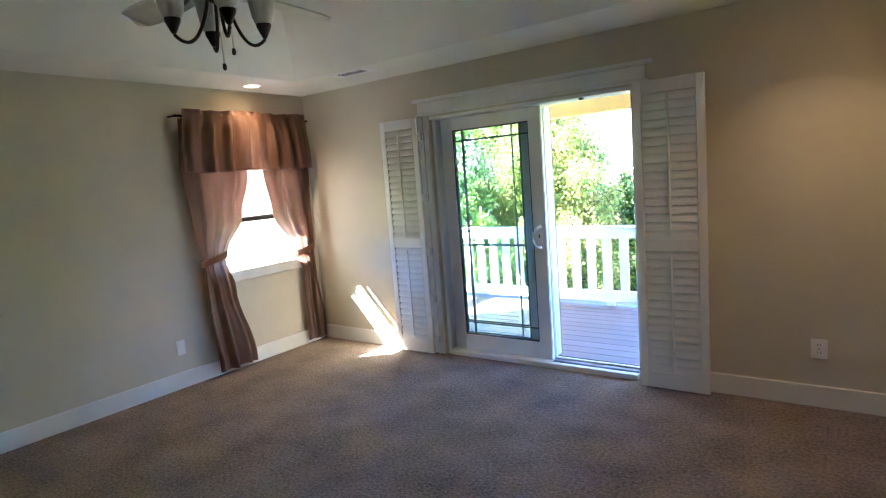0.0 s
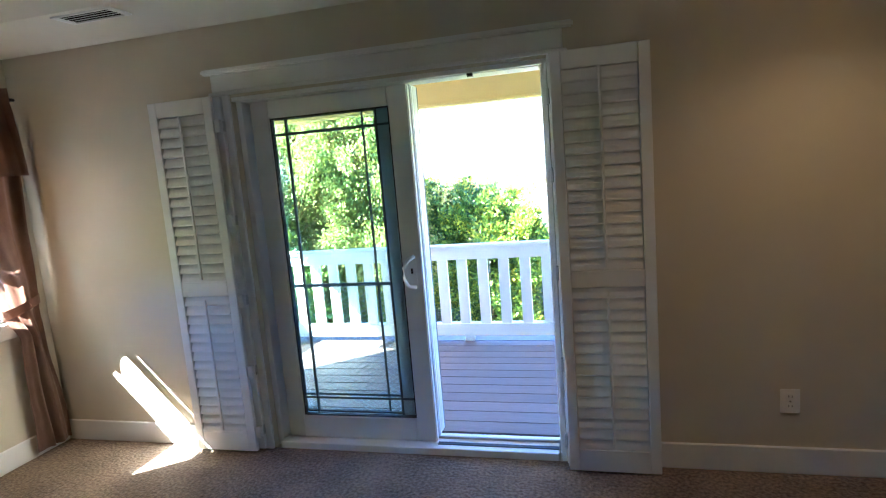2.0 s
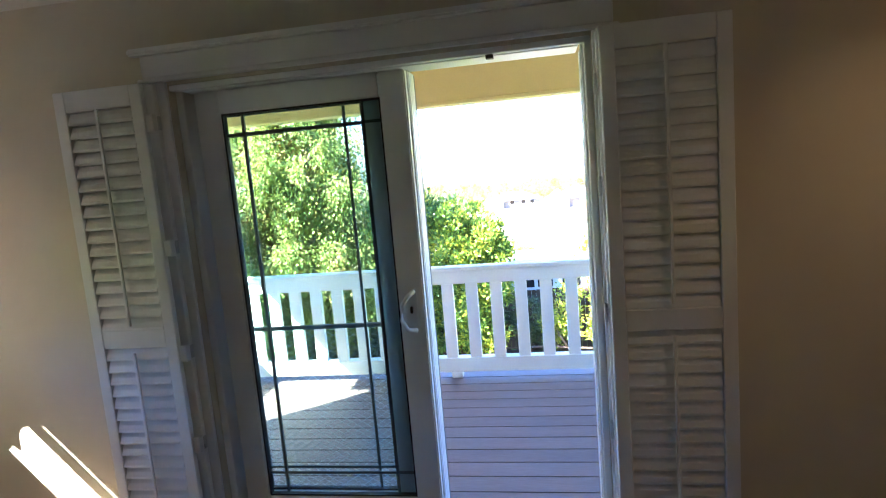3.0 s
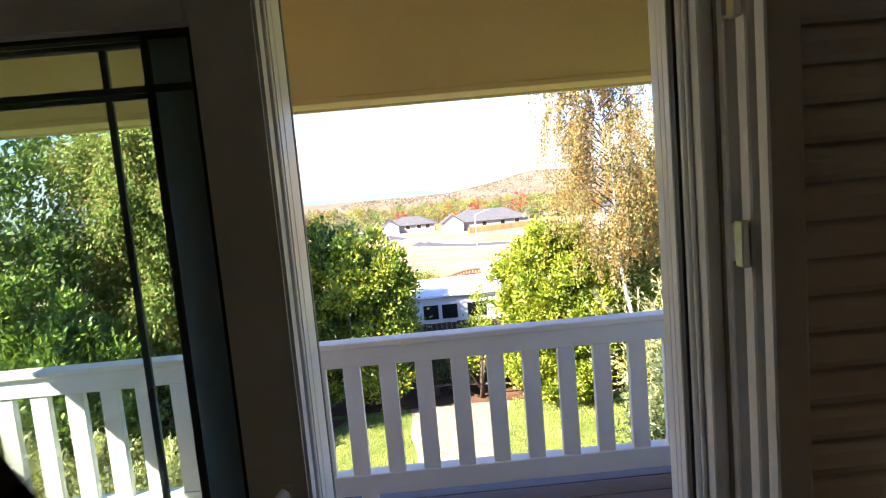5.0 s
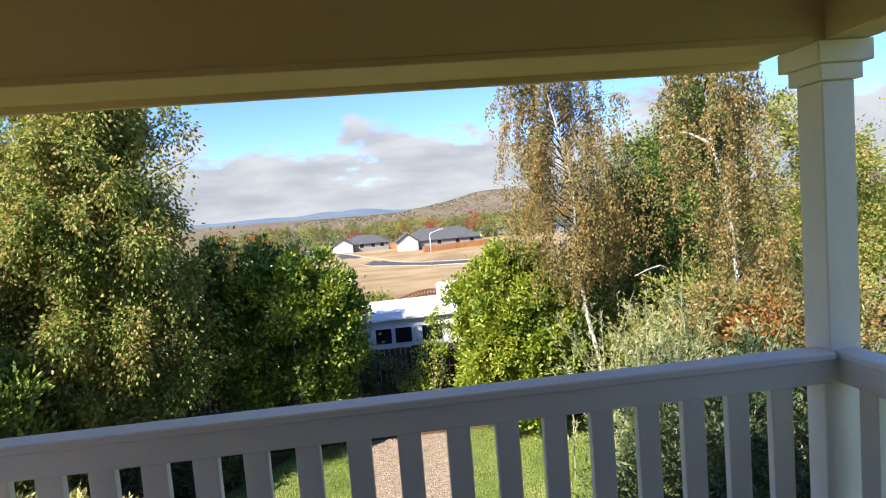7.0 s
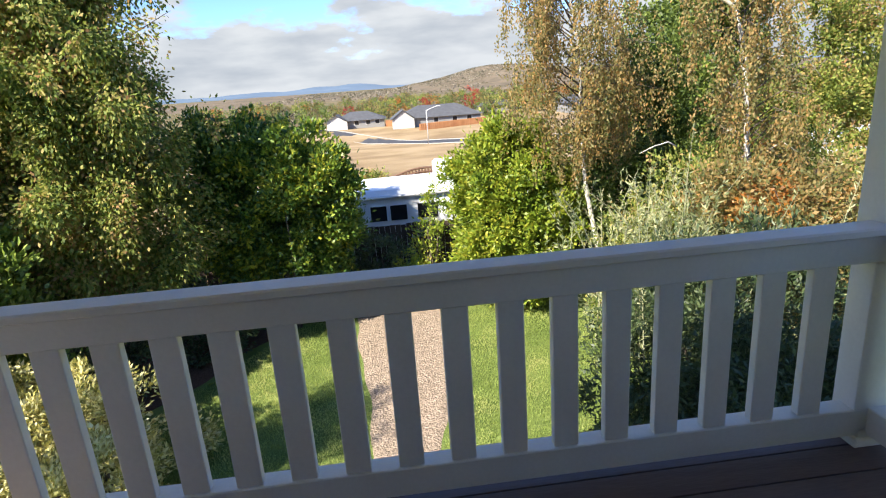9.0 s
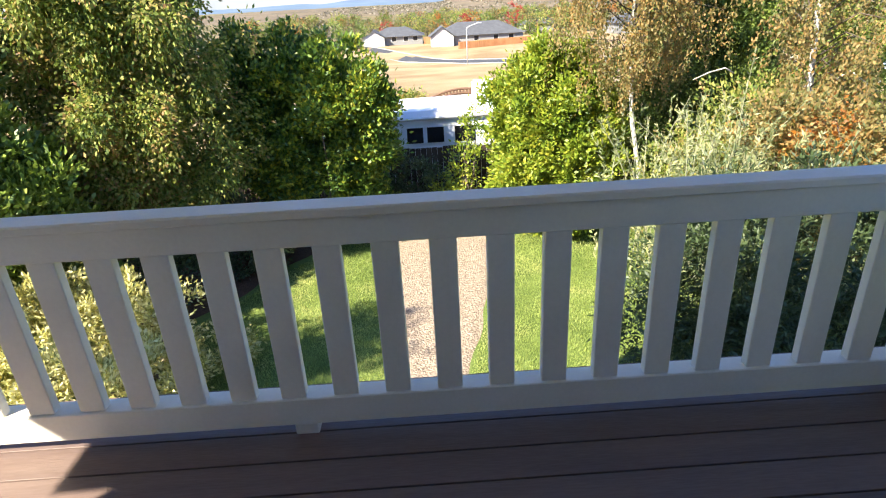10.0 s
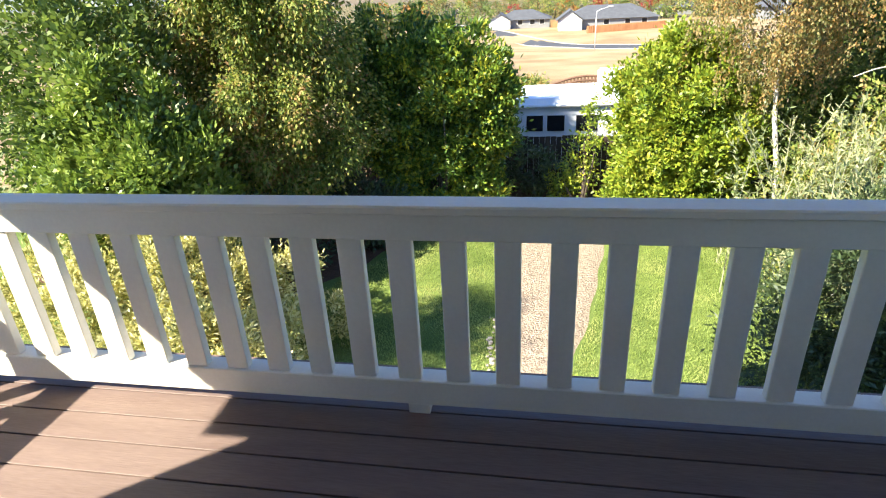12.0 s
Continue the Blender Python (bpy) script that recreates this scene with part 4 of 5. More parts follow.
def leaf_object(name, P, A, L, W, material, parent, rng, label=""):
    """Many single leaves: points, axes, lengths and widths as arrays."""
    n = len(P)
    A = A / np.linalg.norm(A, axis=1)[:, None]
    R = rng.normal(size=(n, 3))
    B = np.cross(A, R)
    B /= np.linalg.norm(B, axis=1)[:, None]
    C = np.cross(A, B)
    V = np.empty((n, 4, 3))
    V[:, 0] = P
    V[:, 1] = P + A * (L * 0.45)[:, None] + B * (W * 0.5)[:, None] + C * (W * 0.12)[:, None]
    V[:, 2] = P + A * L[:, None]
    V[:, 3] = P + A * (L * 0.45)[:, None] - B * (W * 0.5)[:, None] + C * (W * 0.12)[:, None]
    V = V.reshape(-1, 3)
    if parent:
        V = V - np.array(root_of(parent))
    me = bpy.data.meshes.new(name)
    me.vertices.add(4 * n)
    me.vertices.foreach_set("co", V.astype(np.float32).ravel())
    me.loops.add(4 * n)
    me.loops.foreach_set("vertex_index", np.arange(4 * n, dtype=np.int32))
    me.polygons.add(n)
    me.polygons.foreach_set("loop_start", np.arange(0, 4 * n, 4, dtype=np.int32))
    me.update(calc_edges=True)
    me.validate()
    me.materials.append(material)
    o = new(name, me)
    o.parent = parent
    if label:
        o["label"] = label
    return o


def clumps(rng, blobs, per, spread=0.22, shell=(0.72, 1.08)):
    """Clump centres and outward ways over a union of ellipsoids; blobs of (centre, radii)."""
    C, D = [], []
    tot = sum(r[0] * r[1] + r[1] * r[2] + r[0] * r[2] for _, r in blobs)
    for c, r in blobs:
        k = max(4, int(per * (r[0] * r[1] + r[1] * r[2] + r[0] * r[2]) / tot))
        d = rng.normal(size=(k, 3))
        d /= np.linalg.norm(d, axis=1)[:, None]
        s = rng.uniform(shell[0], shell[1], size=(k, 1))
        C.append(np.array(c) + d * np.array(r) * s)
        D.append(d)
    return np.concatenate(C), np.concatenate(D)


def crown(name, blobs, nclump, nleaf, size, length, width, material, parent, seed, up=0.3, out=0.8, rand=0.8, shell=(0.6, 1.08), droop=0.0, floor=None, label=""):
    rng = np.random.default_rng(seed)
    C, D = clumps(rng, blobs, nclump, shell=shell)
    which = rng.integers(0, len(C), size=nleaf)
    sz = rng.uniform(0.6, 1.35, size=len(C))[which] * size
    off = rng.normal(size=(nleaf, 3)) * sz[:, None] * 0.55
    P = C[which] + off
    P[:, 2] -= droop * np.abs(rng.normal(size=nleaf)) * size
    A = D[which] * out + off / size * 0.7 + rng.normal(size=(nleaf, 3)) * rand
    A[:, 2] += up
    if floor is not None:
        keep = P[:, 2] > floor
        P, A = P[keep], A[keep]
    n = len(P)
    return leaf_object(name, P, A, rng.uniform(0.7, 1.25, n) * length, rng.uniform(0.7, 1.25, n) * width, material, parent, rng, label)


def trunk(t, pts, r0, r1, material=BARK, name="trunk", segs=10):
    n = len(pts)
    return part(name, tube(bmesh.new(), pts, [r0 + (r1 - r0) * i / (n - 1) for i in range(n)], segs), material, t, smooth=True)


def limbs(t, base, tips, r, material=BARK):
    for i, tip in enumerate(tips):
        b, e = Vector(base), Vector(tip)
        m = b.lerp(e, 0.5) + Vector((0.08 * math.sin(i * 2.1), 0.08 * math.cos(i * 1.7), 0.12))
        part("limb", tube(bmesh.new(), [b, m, e], [r, r * 0.65, r * 0.2], 7), material, t, smooth=True)


def bush(name, x, y, z1, blobs, nclump, nleaf, size, length, width, material, seed, label, category, inner=None, **kw):
    g = ground_z(x, y)
    t = thing(name, (x, y, g), label, category)
    trunk(t, [(x, y, g - 0.05), (x + 0.05, y, g + 0.5 * (z1 - g)), (x, y + 0.05, z1 - 0.3)], 0.07, 0.02)
    tips = [(c[0], c[1], c[2]) for c, r in blobs][:6]
    limbs(t, (x, y, g + 0.25), tips, 0.04)
    crown("crown", blobs, nclump, nleaf, size, length, width, material, t, seed, **kw)
    return t


def lumpy(blobs, k, r, seed, core=0.74):
    """Breaks smooth blobs into a smaller core with uneven tufts about it."""
    q = np.random.default_rng(seed)
    res = []
    for c, rad in blobs:
        res.append((c, tuple(core * v for v in rad)))
        for _ in range(k):
            d = q.normal(size=3)
            d /= np.linalg.norm(d)
            p = np.array(c) + d * np.array(rad) * q.uniform(0.72, 1.04)
            u = r * q.uniform(0.55, 1.25)
            res.append((tuple(p), (u, u, u * q.uniform(0.8, 1.4))))
    return res


def branching_tree(name, at, height, material, seed, label, reach_at, count, first, length, width, per, wood=BARK):
    """An open tree: a trunk, rising limbs with twigs, and hanging bunches of leaves along them, with gaps between."""
    r = np.random.default_rng(seed)
    x, y = at
    g = ground_z(x, y)
    t = thing(name, (x, y, g), label, "tree")
    stem = [(x, y, g - 0.05), (x + 0.06, y, g + 1.2), (x - 0.05, y + 0.08, g + 0.45 * (height - g)), (x + 0.1, y, g + 0.75 * (height - g)), (x, y + 0.05, height)]
    trunk(t, stem, 0.13, 0.015, wood)
    P, A = [], []
    for i in range(count):
        z = first + (height - 0.2 - first) * ((i + r.uniform(0, 1)) / count)
        a = r.uniform(0, 2 * math.pi)
        reach = reach_at(z) * r.uniform(0.45, 1.0)
        b = np.array([x, y, max(z - 0.55 * reach, g + 0.8)])
        e = np.array([x + math.cos(a) * reach, y + 0.75 * math.sin(a) * reach, z + 0.25 * r.uniform(0, 1)])
        m = (b + e) / 2 + np.array([0, 0, 0.10 * reach])
        part("limb", tube(bmesh.new(), [tuple(b), tuple(m), tuple(e)], [0.028, 0.016, 0.004], 6), wood, t, smooth=True)
        for k in range(9):
            u = r.uniform(0.25, 1.03)
            c = b * (1 - u) ** 2 + m * 2 * u * (1 - u) + e * u * u + r.normal(size=3) * np.array([0.16, 0.16, 0.14])
            n = int(per * r.uniform(0.5, 1.5))
            sz = r.uniform(0.08, 0.19)
            off = r.normal(size=(n, 3)) * np.array([sz, sz, sz * 1.5])
            off[:, 2] -= np.abs(r.normal(size=n)) * 0.12
            P.append(c + off)
            A.append(off / sz * 0.5 + r.normal(size=(n, 3)) * 0.5 + np.array([0.35 * math.cos(a), 0.35 * math.sin(a), -0.45]))
    P, A = np.concatenate(P), np.concatenate(A)
    n = len(P)
    leaf_object("crown", P, A, r.uniform(0.7, 1.3, n) * length, r.uniform(0.7, 1.3, n) * width, material, t, r)
    return t


# the two rounded shrubs by the fence
bush("laurel_shrub", -3.53, 17.01, 0.93, lumpy([((-2.95, 16.95, -0.78), (1.12, 1.15, 1.85)), ((-4.15, 17.1, -0.72), (1.3, 1.2, 2.0)), ((-5.2, 17.3, -0.65), (1.2, 1.1, 1.9)), ((-2.5, 17.05, -1.3), (0.72, 0.8, 1.25)), ((-3.6, 17.2, -2.6), (1.5, 0.9, 0.9))], 22, 0.24, 111, 0.90),
     1300, 84000, 0.17, 0.125, 0.062, LAUREL, 11, "rounded dark green laurel shrub with yellow tips by the fence", "shrub", up=0.55, floor=GZ, shell=(0.62, 1.04))
bush("lime_shrub", 1.85, 17.21, 0.2, lumpy([((1.75, 17.2, -0.95), (1.42, 1.3, 1.48)), ((1.95, 17.15, -1.75), (1.62, 1.4, 1.55)), ((1.75, 17.05, -2.75), (1.42, 1.25, 1.05))], 30, 0.20, 112, 0.94),
     1500, 82000, 0.15, 0.115, 0.06, LIME, 12, "rounded bright yellow-green shrub before the fence", "shrub", up=0.6, shell=(0.7, 1.03))
# the pear tree on the left and the shrubs under it
branching_tree("pear_tree", (-7.0, 15.5), 4.9, PEAR, 13, "tall pear tree with olive green leaves turning yellow and red",
               lambda z: float(np.interp(z, [-2.2, -1.4, 0.0, 1.0, 2.4, 3.4, 4.6, 5.4], [1.7, 2.3, 2.5, 2.5, 2.65, 2.2, 1.6, 0.7])), 200, -2.0, 0.088, 0.05, 120)

bush("laurel_shrub", -8.5, 12.9, 0.6, lumpy([((-8.45, 12.95, -1.1), (1.35, 1.2, 2.0)), ((-9.6, 13.2, -1.7), (1.3, 1.25, 1.9)), ((-7.75, 12.85, -1.9), (1.05, 1.05, 1.5)), ((-8.6, 12.75, -3.0), (1.6, 1.2, 1.2))], 22, 0.30, 115, 0.86),
     1100, 64000, 0.19, 0.13, 0.066, FRESH, 15, "fresh green laurel shrub beside the pear tree", "shrub", up=0.7, floor=GZ, shell=(0.65, 1.05))
bush("maple_tree", -10.71, 14.32, 4.94, [((-10.71, 14.32, 1.5), (2.18, 2.06, 3.44)), ((-9.45, 13.86, 0.01), (1.49, 1.49, 2.75)), ((-12.2, 14.89, 0.35), (1.83, 1.83, 2.98))],
     320, 26000, 0.36, 0.15, 0.08, MAPLE, 16, "tall dark green tree beyond the shrubs", "tree")
# out of view; added for the dappled shade its crown throws on the lawn
branching_tree("shade_tree", (-13.8, 3.4), 9.2, MAPLE, 43, "unseen tall open tree beside the house, added to shade the lawn",
               lambda z: float(np.interp(z, [6.5, 7.8, 8.8, 9.3], [0.9, 1.4, 1.0, 0.4])), 22, 7.0, 0.16, 0.09, 16)
# pale variegated shrubs close below the balcony
bush("variegated_shrub", -5.6, 11.4, -2.8, [((-5.1, 10.8, -3.4), (0.7, 0.65, 0.7)), ((-5.9, 10.1, -3.2), (0.95, 0.8, 0.85)), ((-6.9, 10.4, -3.2), (0.8, 0.7, 0.8)), ((-5.7, 9.4, -3.4), (0.85, 0.7, 0.65)), ((-4.9, 9.8, -3.7), (0.6, 0.6, 0.45)), ((-6.0, 12.0, -3.2), (1.1, 0.8, 0.95)), ((-7.3, 12.0, -3.0), (1.0, 0.8, 1.1)), ((-8.2, 10.8, -3.1), (0.9, 0.8, 0.9)), ((-4.9, 12.0, -3.6), (0.6, 0.5, 0.5)), ((-6.9, 11.4, -2.7), (0.95, 0.8, 0.85)), ((-8.3, 11.6, -2.6), (1.0, 0.8, 0.9)), ((-6.1, 11.5, -3.0), (0.75, 0.7, 0.75)), ((-9.4, 11.3, -2.9), (0.9, 0.8, 1.0))],
     640, 62000, 0.15, 0.10, 0.038, VARIEGATED, 17, "low shrub with cream and yellow variegated leaves", "shrub", floor=GZ)
# fills the deep shade under the trees with darkened leaves
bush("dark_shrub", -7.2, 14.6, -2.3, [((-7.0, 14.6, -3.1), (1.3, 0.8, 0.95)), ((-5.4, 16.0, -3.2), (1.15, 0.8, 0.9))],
     180, 14000, 0.2, 0.11, 0.05, SHADESHRUB, 18, "low shrub with leaf colours darkened for deep shade", "shrub", floor=GZ)
# the great shrub with silvery shoots right of the lawn, darkened for house shade
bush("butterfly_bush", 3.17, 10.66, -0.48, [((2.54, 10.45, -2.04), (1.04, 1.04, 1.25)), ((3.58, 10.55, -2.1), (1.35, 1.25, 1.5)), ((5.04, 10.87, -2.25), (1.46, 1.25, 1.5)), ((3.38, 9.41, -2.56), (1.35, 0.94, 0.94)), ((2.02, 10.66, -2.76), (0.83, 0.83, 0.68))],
     460, 46000, 0.21, 0.1, 0.032, SHADESHRUB, 19, "large green shrub with narrow leaves beside the lawn, darkened for house shade", "shrub", floor=GZ)
rng = np.random.default_rng(77)
t = thing("silver_shrub", (4.4, 12.5, GZ), "tall silvery green shrub with long arching shoots", "shrub")
P, A = [], []
for i in range(170):
    bx, by = 3.8 + rng.normal() * 1.15, 12.4 + rng.normal() * 0.8
    bot = np.array([bx, by, -3.2])
    lean = rng.normal(size=2) * (0.55, 0.35)
    end = -0.62 + 0.10 * (4.0 - bx) + rng.normal() * 0.42
    pts = [np.array([bx + lean[0] * s_ ** 2, by + lean[1] * s_ ** 2, -3.2 + (end + 3.2) * (s_ - 0.10 * abs(lean[0]) * s_ ** 4)]) for s_ in (0, 0.3, 0.55, 0.8, 1.0)]
    if i < 90:
        part("shoot", tube(bmesh.new(), [tuple(p) for p in pts], [0.013, 0.010, 0.008, 0.006, 0.003], 5), STALK, t)
    for s_ in rng.uniform(0.22, 1.0, size=80):
        k = min(3, int(s_ * 4))
        way = pts[k + 1] - pts[k]
        P.append(np.array([np.interp(s_, (0, 0.3, 0.55, 0.8, 1.0), [p[c] for p in pts]) for c in range(3)]) + rng.normal(size=3) * 0.012)
        A.append(way / np.linalg.norm(way) * 0.8 + rng.normal(size=3) * 0.55)
P, A = np.array(P), np.array(A)
leaf_object("crown", P, A, rng.uniform(0.07, 0.14, len(P)), rng.uniform(0.018, 0.028, len(P)), SILVER, t, rng)


def weeping_birch(stem, y, r0, first, reach_at, seed, count, label, lo):
    """A birch: a pale bent trunk, limbs and bunches of hanging strands of small leaves."""
    r = np.random.default_rng(seed)
    x = stem[0][0]
    g = ground_z(x, y)
    t = thing("birch_tree", (x, y, g), label, "tree", "birch trees")
    pts = [np.array((px, y + 0.05 * math.sin(2 * pz), pz)) for px, pz in stem]
    trunk(t, [tuple(p) for p in pts], r0, 0.012, BIRCHBARK)
    zs_ = [p[2] for p in pts]
    P, A = [], []
    for i in range(count):
        z = first + (zs_[-1] - first) * (i + r.uniform(0, 1)) / count
        b = np.array([np.interp(z, zs_, [p[k] for p in pts]) for k in range(3)])
        a = r.uniform(0, 2 * math.pi)
        reach = reach_at(z) * r.uniform(0.3, 1.0) ** 0.7
        e = b + np.array([math.cos(a) * reach, math.sin(a) * reach * 0.8, r.uniform(0.05, 0.55) * min(1, reach)])
        m = (b + e) / 2 + np.array([0, 0, 0.15 * reach])
        part("limb", tube(bmesh.new(), [tuple(b - [0, 0, 0.1]), tuple(m), tuple(e)], [0.016, 0.010, 0.003], 6), BARK, t, smooth=True)
        for k in range(7):
            u = r.uniform(0.35, 1.0)
            o = (b * (1 - u) ** 2 + m * 2 * u * (1 - u) + e * u * u) + r.normal(size=3) * 0.05
            ln = r.uniform(0.25, 1.25) * (0.6 + 0.5 * reach)
            n = int(62 * ln) + 6
            v = r.uniform(0, 1, n)
            sway = np.array([math.cos(a), math.sin(a), 0]) * 0.18 + r.normal(size=3) * 0.05
            q = o + np.outer(v, [0, 0, -ln]) + np.outer(np.sin(v * 2), sway) + r.normal(size=(n, 3)) * 0.045
            q = q[q[:, 2] > lo]
            P.append(q)
            A.append(np.column_stack([r.normal(size=len(q)) * 0.6, r.normal(size=len(q)) * 0.6, -np.ones(len(q))]))
    P, A = np.concatenate(P), np.concatenate(A)
    leaf_object("crown", P, A, r.uniform(0.045, 0.085, len(P)), r.uniform(0.026, 0.046, len(P)), BIRCH, t, r, "thin russet autumn leaves")
    return t


weeping_birch([(3.62, -4.05), (3.46, -2.2), (3.2, -1.1), (3.11, -0.33), (3.08, 0.8), (3.06, 1.83), (2.91, 2.6), (2.71, 3.47), (2.58, 4.1), (2.4, 5.4)], 15.9, 0.055, 0.0,
              lambda z: 2.05 - 0.28 * max(0, z - 1.2) - 0.75 * max(0, 1.2 - z), 3, 100, "weeping birch with a pale trunk and russet autumn leaves", -1.0)
b2 = weeping_birch([(5.8, -4.05), (5.6, -1.3), (5.4, -0.05), (5.31, 1.14), (5.12, 1.9), (4.96, 2.35), (4.97, 2.95), (4.9, 3.6), (4.72, 5.0)], 13.7, 0.06, -0.5,
                   lambda z: 1.35 - 0.2 * max(0, z - 2.0), 8, 56, "weeping birch with a crooked white trunk and russet leaves", -1.9)
part("limb", tube(bmesh.new(), [(5.1, 13.7, 2.0), (4.9, 13.66, 2.38), (4.46, 13.6, 2.57), (3.95, 13.6, 2.50)], [0.045, 0.038, 0.022, 0.008], 8), BIRCHBARK, b2, smooth=True)
for pts in ([(5.5, 13.65, -0.3), (5.85, 13.4, 0.05), (6.1, 13.3, -0.15), (6.18, 13.3, -0.6)], [(5.5, 13.65, -0.5), (5.15, 13.4, -0.15), (4.8, 13.3, -0.3), (4.65, 13.2, -0.8)],
            [(5.3, 13.7, 1.2), (5.7, 13.5, 1.5), (6.15, 13.4, 1.45), (6.5, 13.4, 1.05)], [(3.9, 13.4, 0.12), (3.7, 13.3, 0.22), (3.4, 13.2, 0.18), (3.15, 13.2, 0.08)]):
    part("twig", tube(bmesh.new(), pts, [0.015, 0.012, 0.009, 0.005], 6), BIRCHBARK, b2, "bare pale arching twig", True)
bush("maple_tree", 6.96, 19.13, 4.02, lumpy([((6.72, 19.13, 0.66), (1.8, 1.8, 3.12)), ((5.88, 18.89, -0.78), (1.56, 1.56, 2.4)), ((8.4, 19.37, 0.06), (1.92, 1.68, 3.12)), ((7.44, 19.01, 2.58), (1.08, 1.08, 1.92))], 12, 0.6, 121, 0.7),
     800, 62000, 0.26, 0.11, 0.06, MAPLE, 21, "dense green tree between the birches", "tree")
bush("maple_tree", 11.02, 18.96, 3.45, lumpy([((10.76, 18.96, -0.71), (2.08, 1.95, 3.38)), ((12.32, 19.23, -1.23), (1.82, 1.82, 2.99)), ((10.5, 18.57, 1.89), (1.17, 1.17, 1.95))], 12, 0.6, 122, 0.7),
     700, 48000, 0.26, 0.105, 0.055, PEAR, 22, "tall olive green tree behind the shrubs", "tree")
bush("maple_tree", 18.0, 21.42, 6.15, lumpy([((18.15, 21.42, 1.65), (2.4, 2.25, 3.9)), ((19.2, 21.73, 4.05), (1.8, 1.8, 3.0)), ((17.55, 20.98, -1.35), (2.1, 2.1, 2.4))], 12, 0.7, 123, 0.7),
     380, 30000, 0.4, 0.17, 0.09, LIME, 23, "tall fresh green tree beyond the garden", "tree")
bush("russet_shrub", 6.2, 11.9, -0.5, lumpy([((4.9, 12.0, -0.75), (0.7, 0.6, 0.55)), ((5.9, 12.2, -0.9), (0.9, 0.7, 0.8)), ((4.4, 12.6, -0.6), (0.5, 0.5, 0.45)), ((5.4, 11.9, -2.0), (1.2, 0.8, 1.0))], 8, 0.3, 124),
     260, 17000, 0.2, 0.08, 0.045, BIRCH, 24, "russet shrub below the birches", "shrub")
bush("orange_shrub", 5.9, 11.5, -1.0, [((4.55, 11.9, -0.8), (0.38, 0.3, 0.22)), ((5.0, 12.1, -0.75), (0.4, 0.3, 0.3)), ((4.75, 12.0, -0.4), (0.22, 0.2, 0.2)), ((5.4, 12.1, -1.0), (0.35, 0.3, 0.3))],
     60, 1100, 0.13, 0.07, 0.04, ORANGE, 28, "small orange-leaved shrub beside the russet one", "shrub")
bush("dark_shrub", 5.45, 14.32, -0.45, [((4.99, 14.32, -1.59), (1.6, 1.03, 1.49)), ((7.28, 14.78, -1.36), (1.83, 1.03, 1.49)), ((3.84, 14.55, -2.51), (1.15, 0.92, 1.38))],
     300, 26000, 0.22, 0.095, 0.045, PEAR, 25, "olive green undergrowth below the birches", "shrub")
bush("dark_shrub", 4.6, 18.0, 0.4, lumpy([((4.0, 17.9, -1.4), (1.0, 0.6, 1.35)), ((5.3, 18.0, -0.9), (1.2, 0.6, 1.5)), ((6.6, 18.0, -1.1), (1.2, 0.6, 1.5)), ((4.8, 17.8, -2.9), (1.8, 0.6, 1.1))], 10, 0.4, 129),
     420, 36000, 0.22, 0.10, 0.05, MAPLE, 29, "green undergrowth along the fence behind the birches", "shrub", floor=GZ)
# thin rose bush at the fence, small flowers at the end of the path
bush("rose_bush", -0.23, 17.64, -1.71, [((-0.28, 17.64, -2.4), (0.4, 0.34, 0.63)), ((0.06, 17.64, -1.65), (0.25, 0.23, 0.4)), ((-0.68, 17.76, -2.97), (0.46, 0.34, 0.57)), ((-0.11, 17.64, -1.14), (0.17, 0.17, 0.23))],
     60, 2400, 0.16, 0.09, 0.045, LIME, 26, "thin rose bush growing up the fence", "shrub")
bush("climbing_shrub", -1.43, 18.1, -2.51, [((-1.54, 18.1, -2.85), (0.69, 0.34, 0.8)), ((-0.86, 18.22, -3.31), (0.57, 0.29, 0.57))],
     80, 4200, 0.17, 0.1, 0.05, SHADESHRUB, 27, "dark leafy climber against the fence", "shrub")
for i, (x, y) in enumerate(((-1.95, 10.25), (-0.56, 10.7), (-0.92, 10.1))):
    bush("flower_clump", x, y, GZ + 0.25, [((x, y, GZ + 0.13), (0.22, 0.2, 0.14))], 26, 900, 0.07, 0.06, 0.03, LIME if i else VARIEGATED, 30 + i, "small clump of yellow leaves by the path", "plant", floor=GZ)
bush("orange_perennial", 1.66, 17.64, -3.2, [((1.55, 17.64, -3.54), (0.8, 0.34, 0.4)), ((-3.49, 17.76, -3.6), (0.57, 0.34, 0.34))],
     40, 1800, 0.132, 0.07, 0.04, ORANGE, 35, "orange leaved perennials along the bed", "plant", floor=GZ)
bush("green_shrub", 1.03, 17.87, -2.51, [((0.98, 17.87, -3.08), (0.52, 0.34, 0.69))],
     40, 1800, 0.154, 0.08, 0.04, MAPLE, 36, "small green shrub against the fence", "shrub", floor=GZ)

# grass blades on the near lawn
rng = np.random.default_rng(5)
n = 130000
gx, gy = rng.uniform(-6.0, 4.2, n), rng.uniform(8.6, 17.6, n)
pr_ = np.array([path_r(v) for v in gy])
keep = ((gx < -1.70 - 0.085 * np.maximum(0, gy - 10.5)) | (gx > pr_ + 0.01)) & (gy < 17.2 + 0.25 * np.sin(gx * 2.0)) & ((gx > -6.15 + 0.60 * (gy - 12.7)) | (gy < 12.6))
gx, gy = gx[keep], gy[keep]
P = np.column_stack([gx, gy, np.full(len(gx), GZ)])
A = np.column_stack([rng.normal(size=len(gx)) * 0.5, rng.normal(size=len(gx)) * 0.5, np.ones(len(gx))])
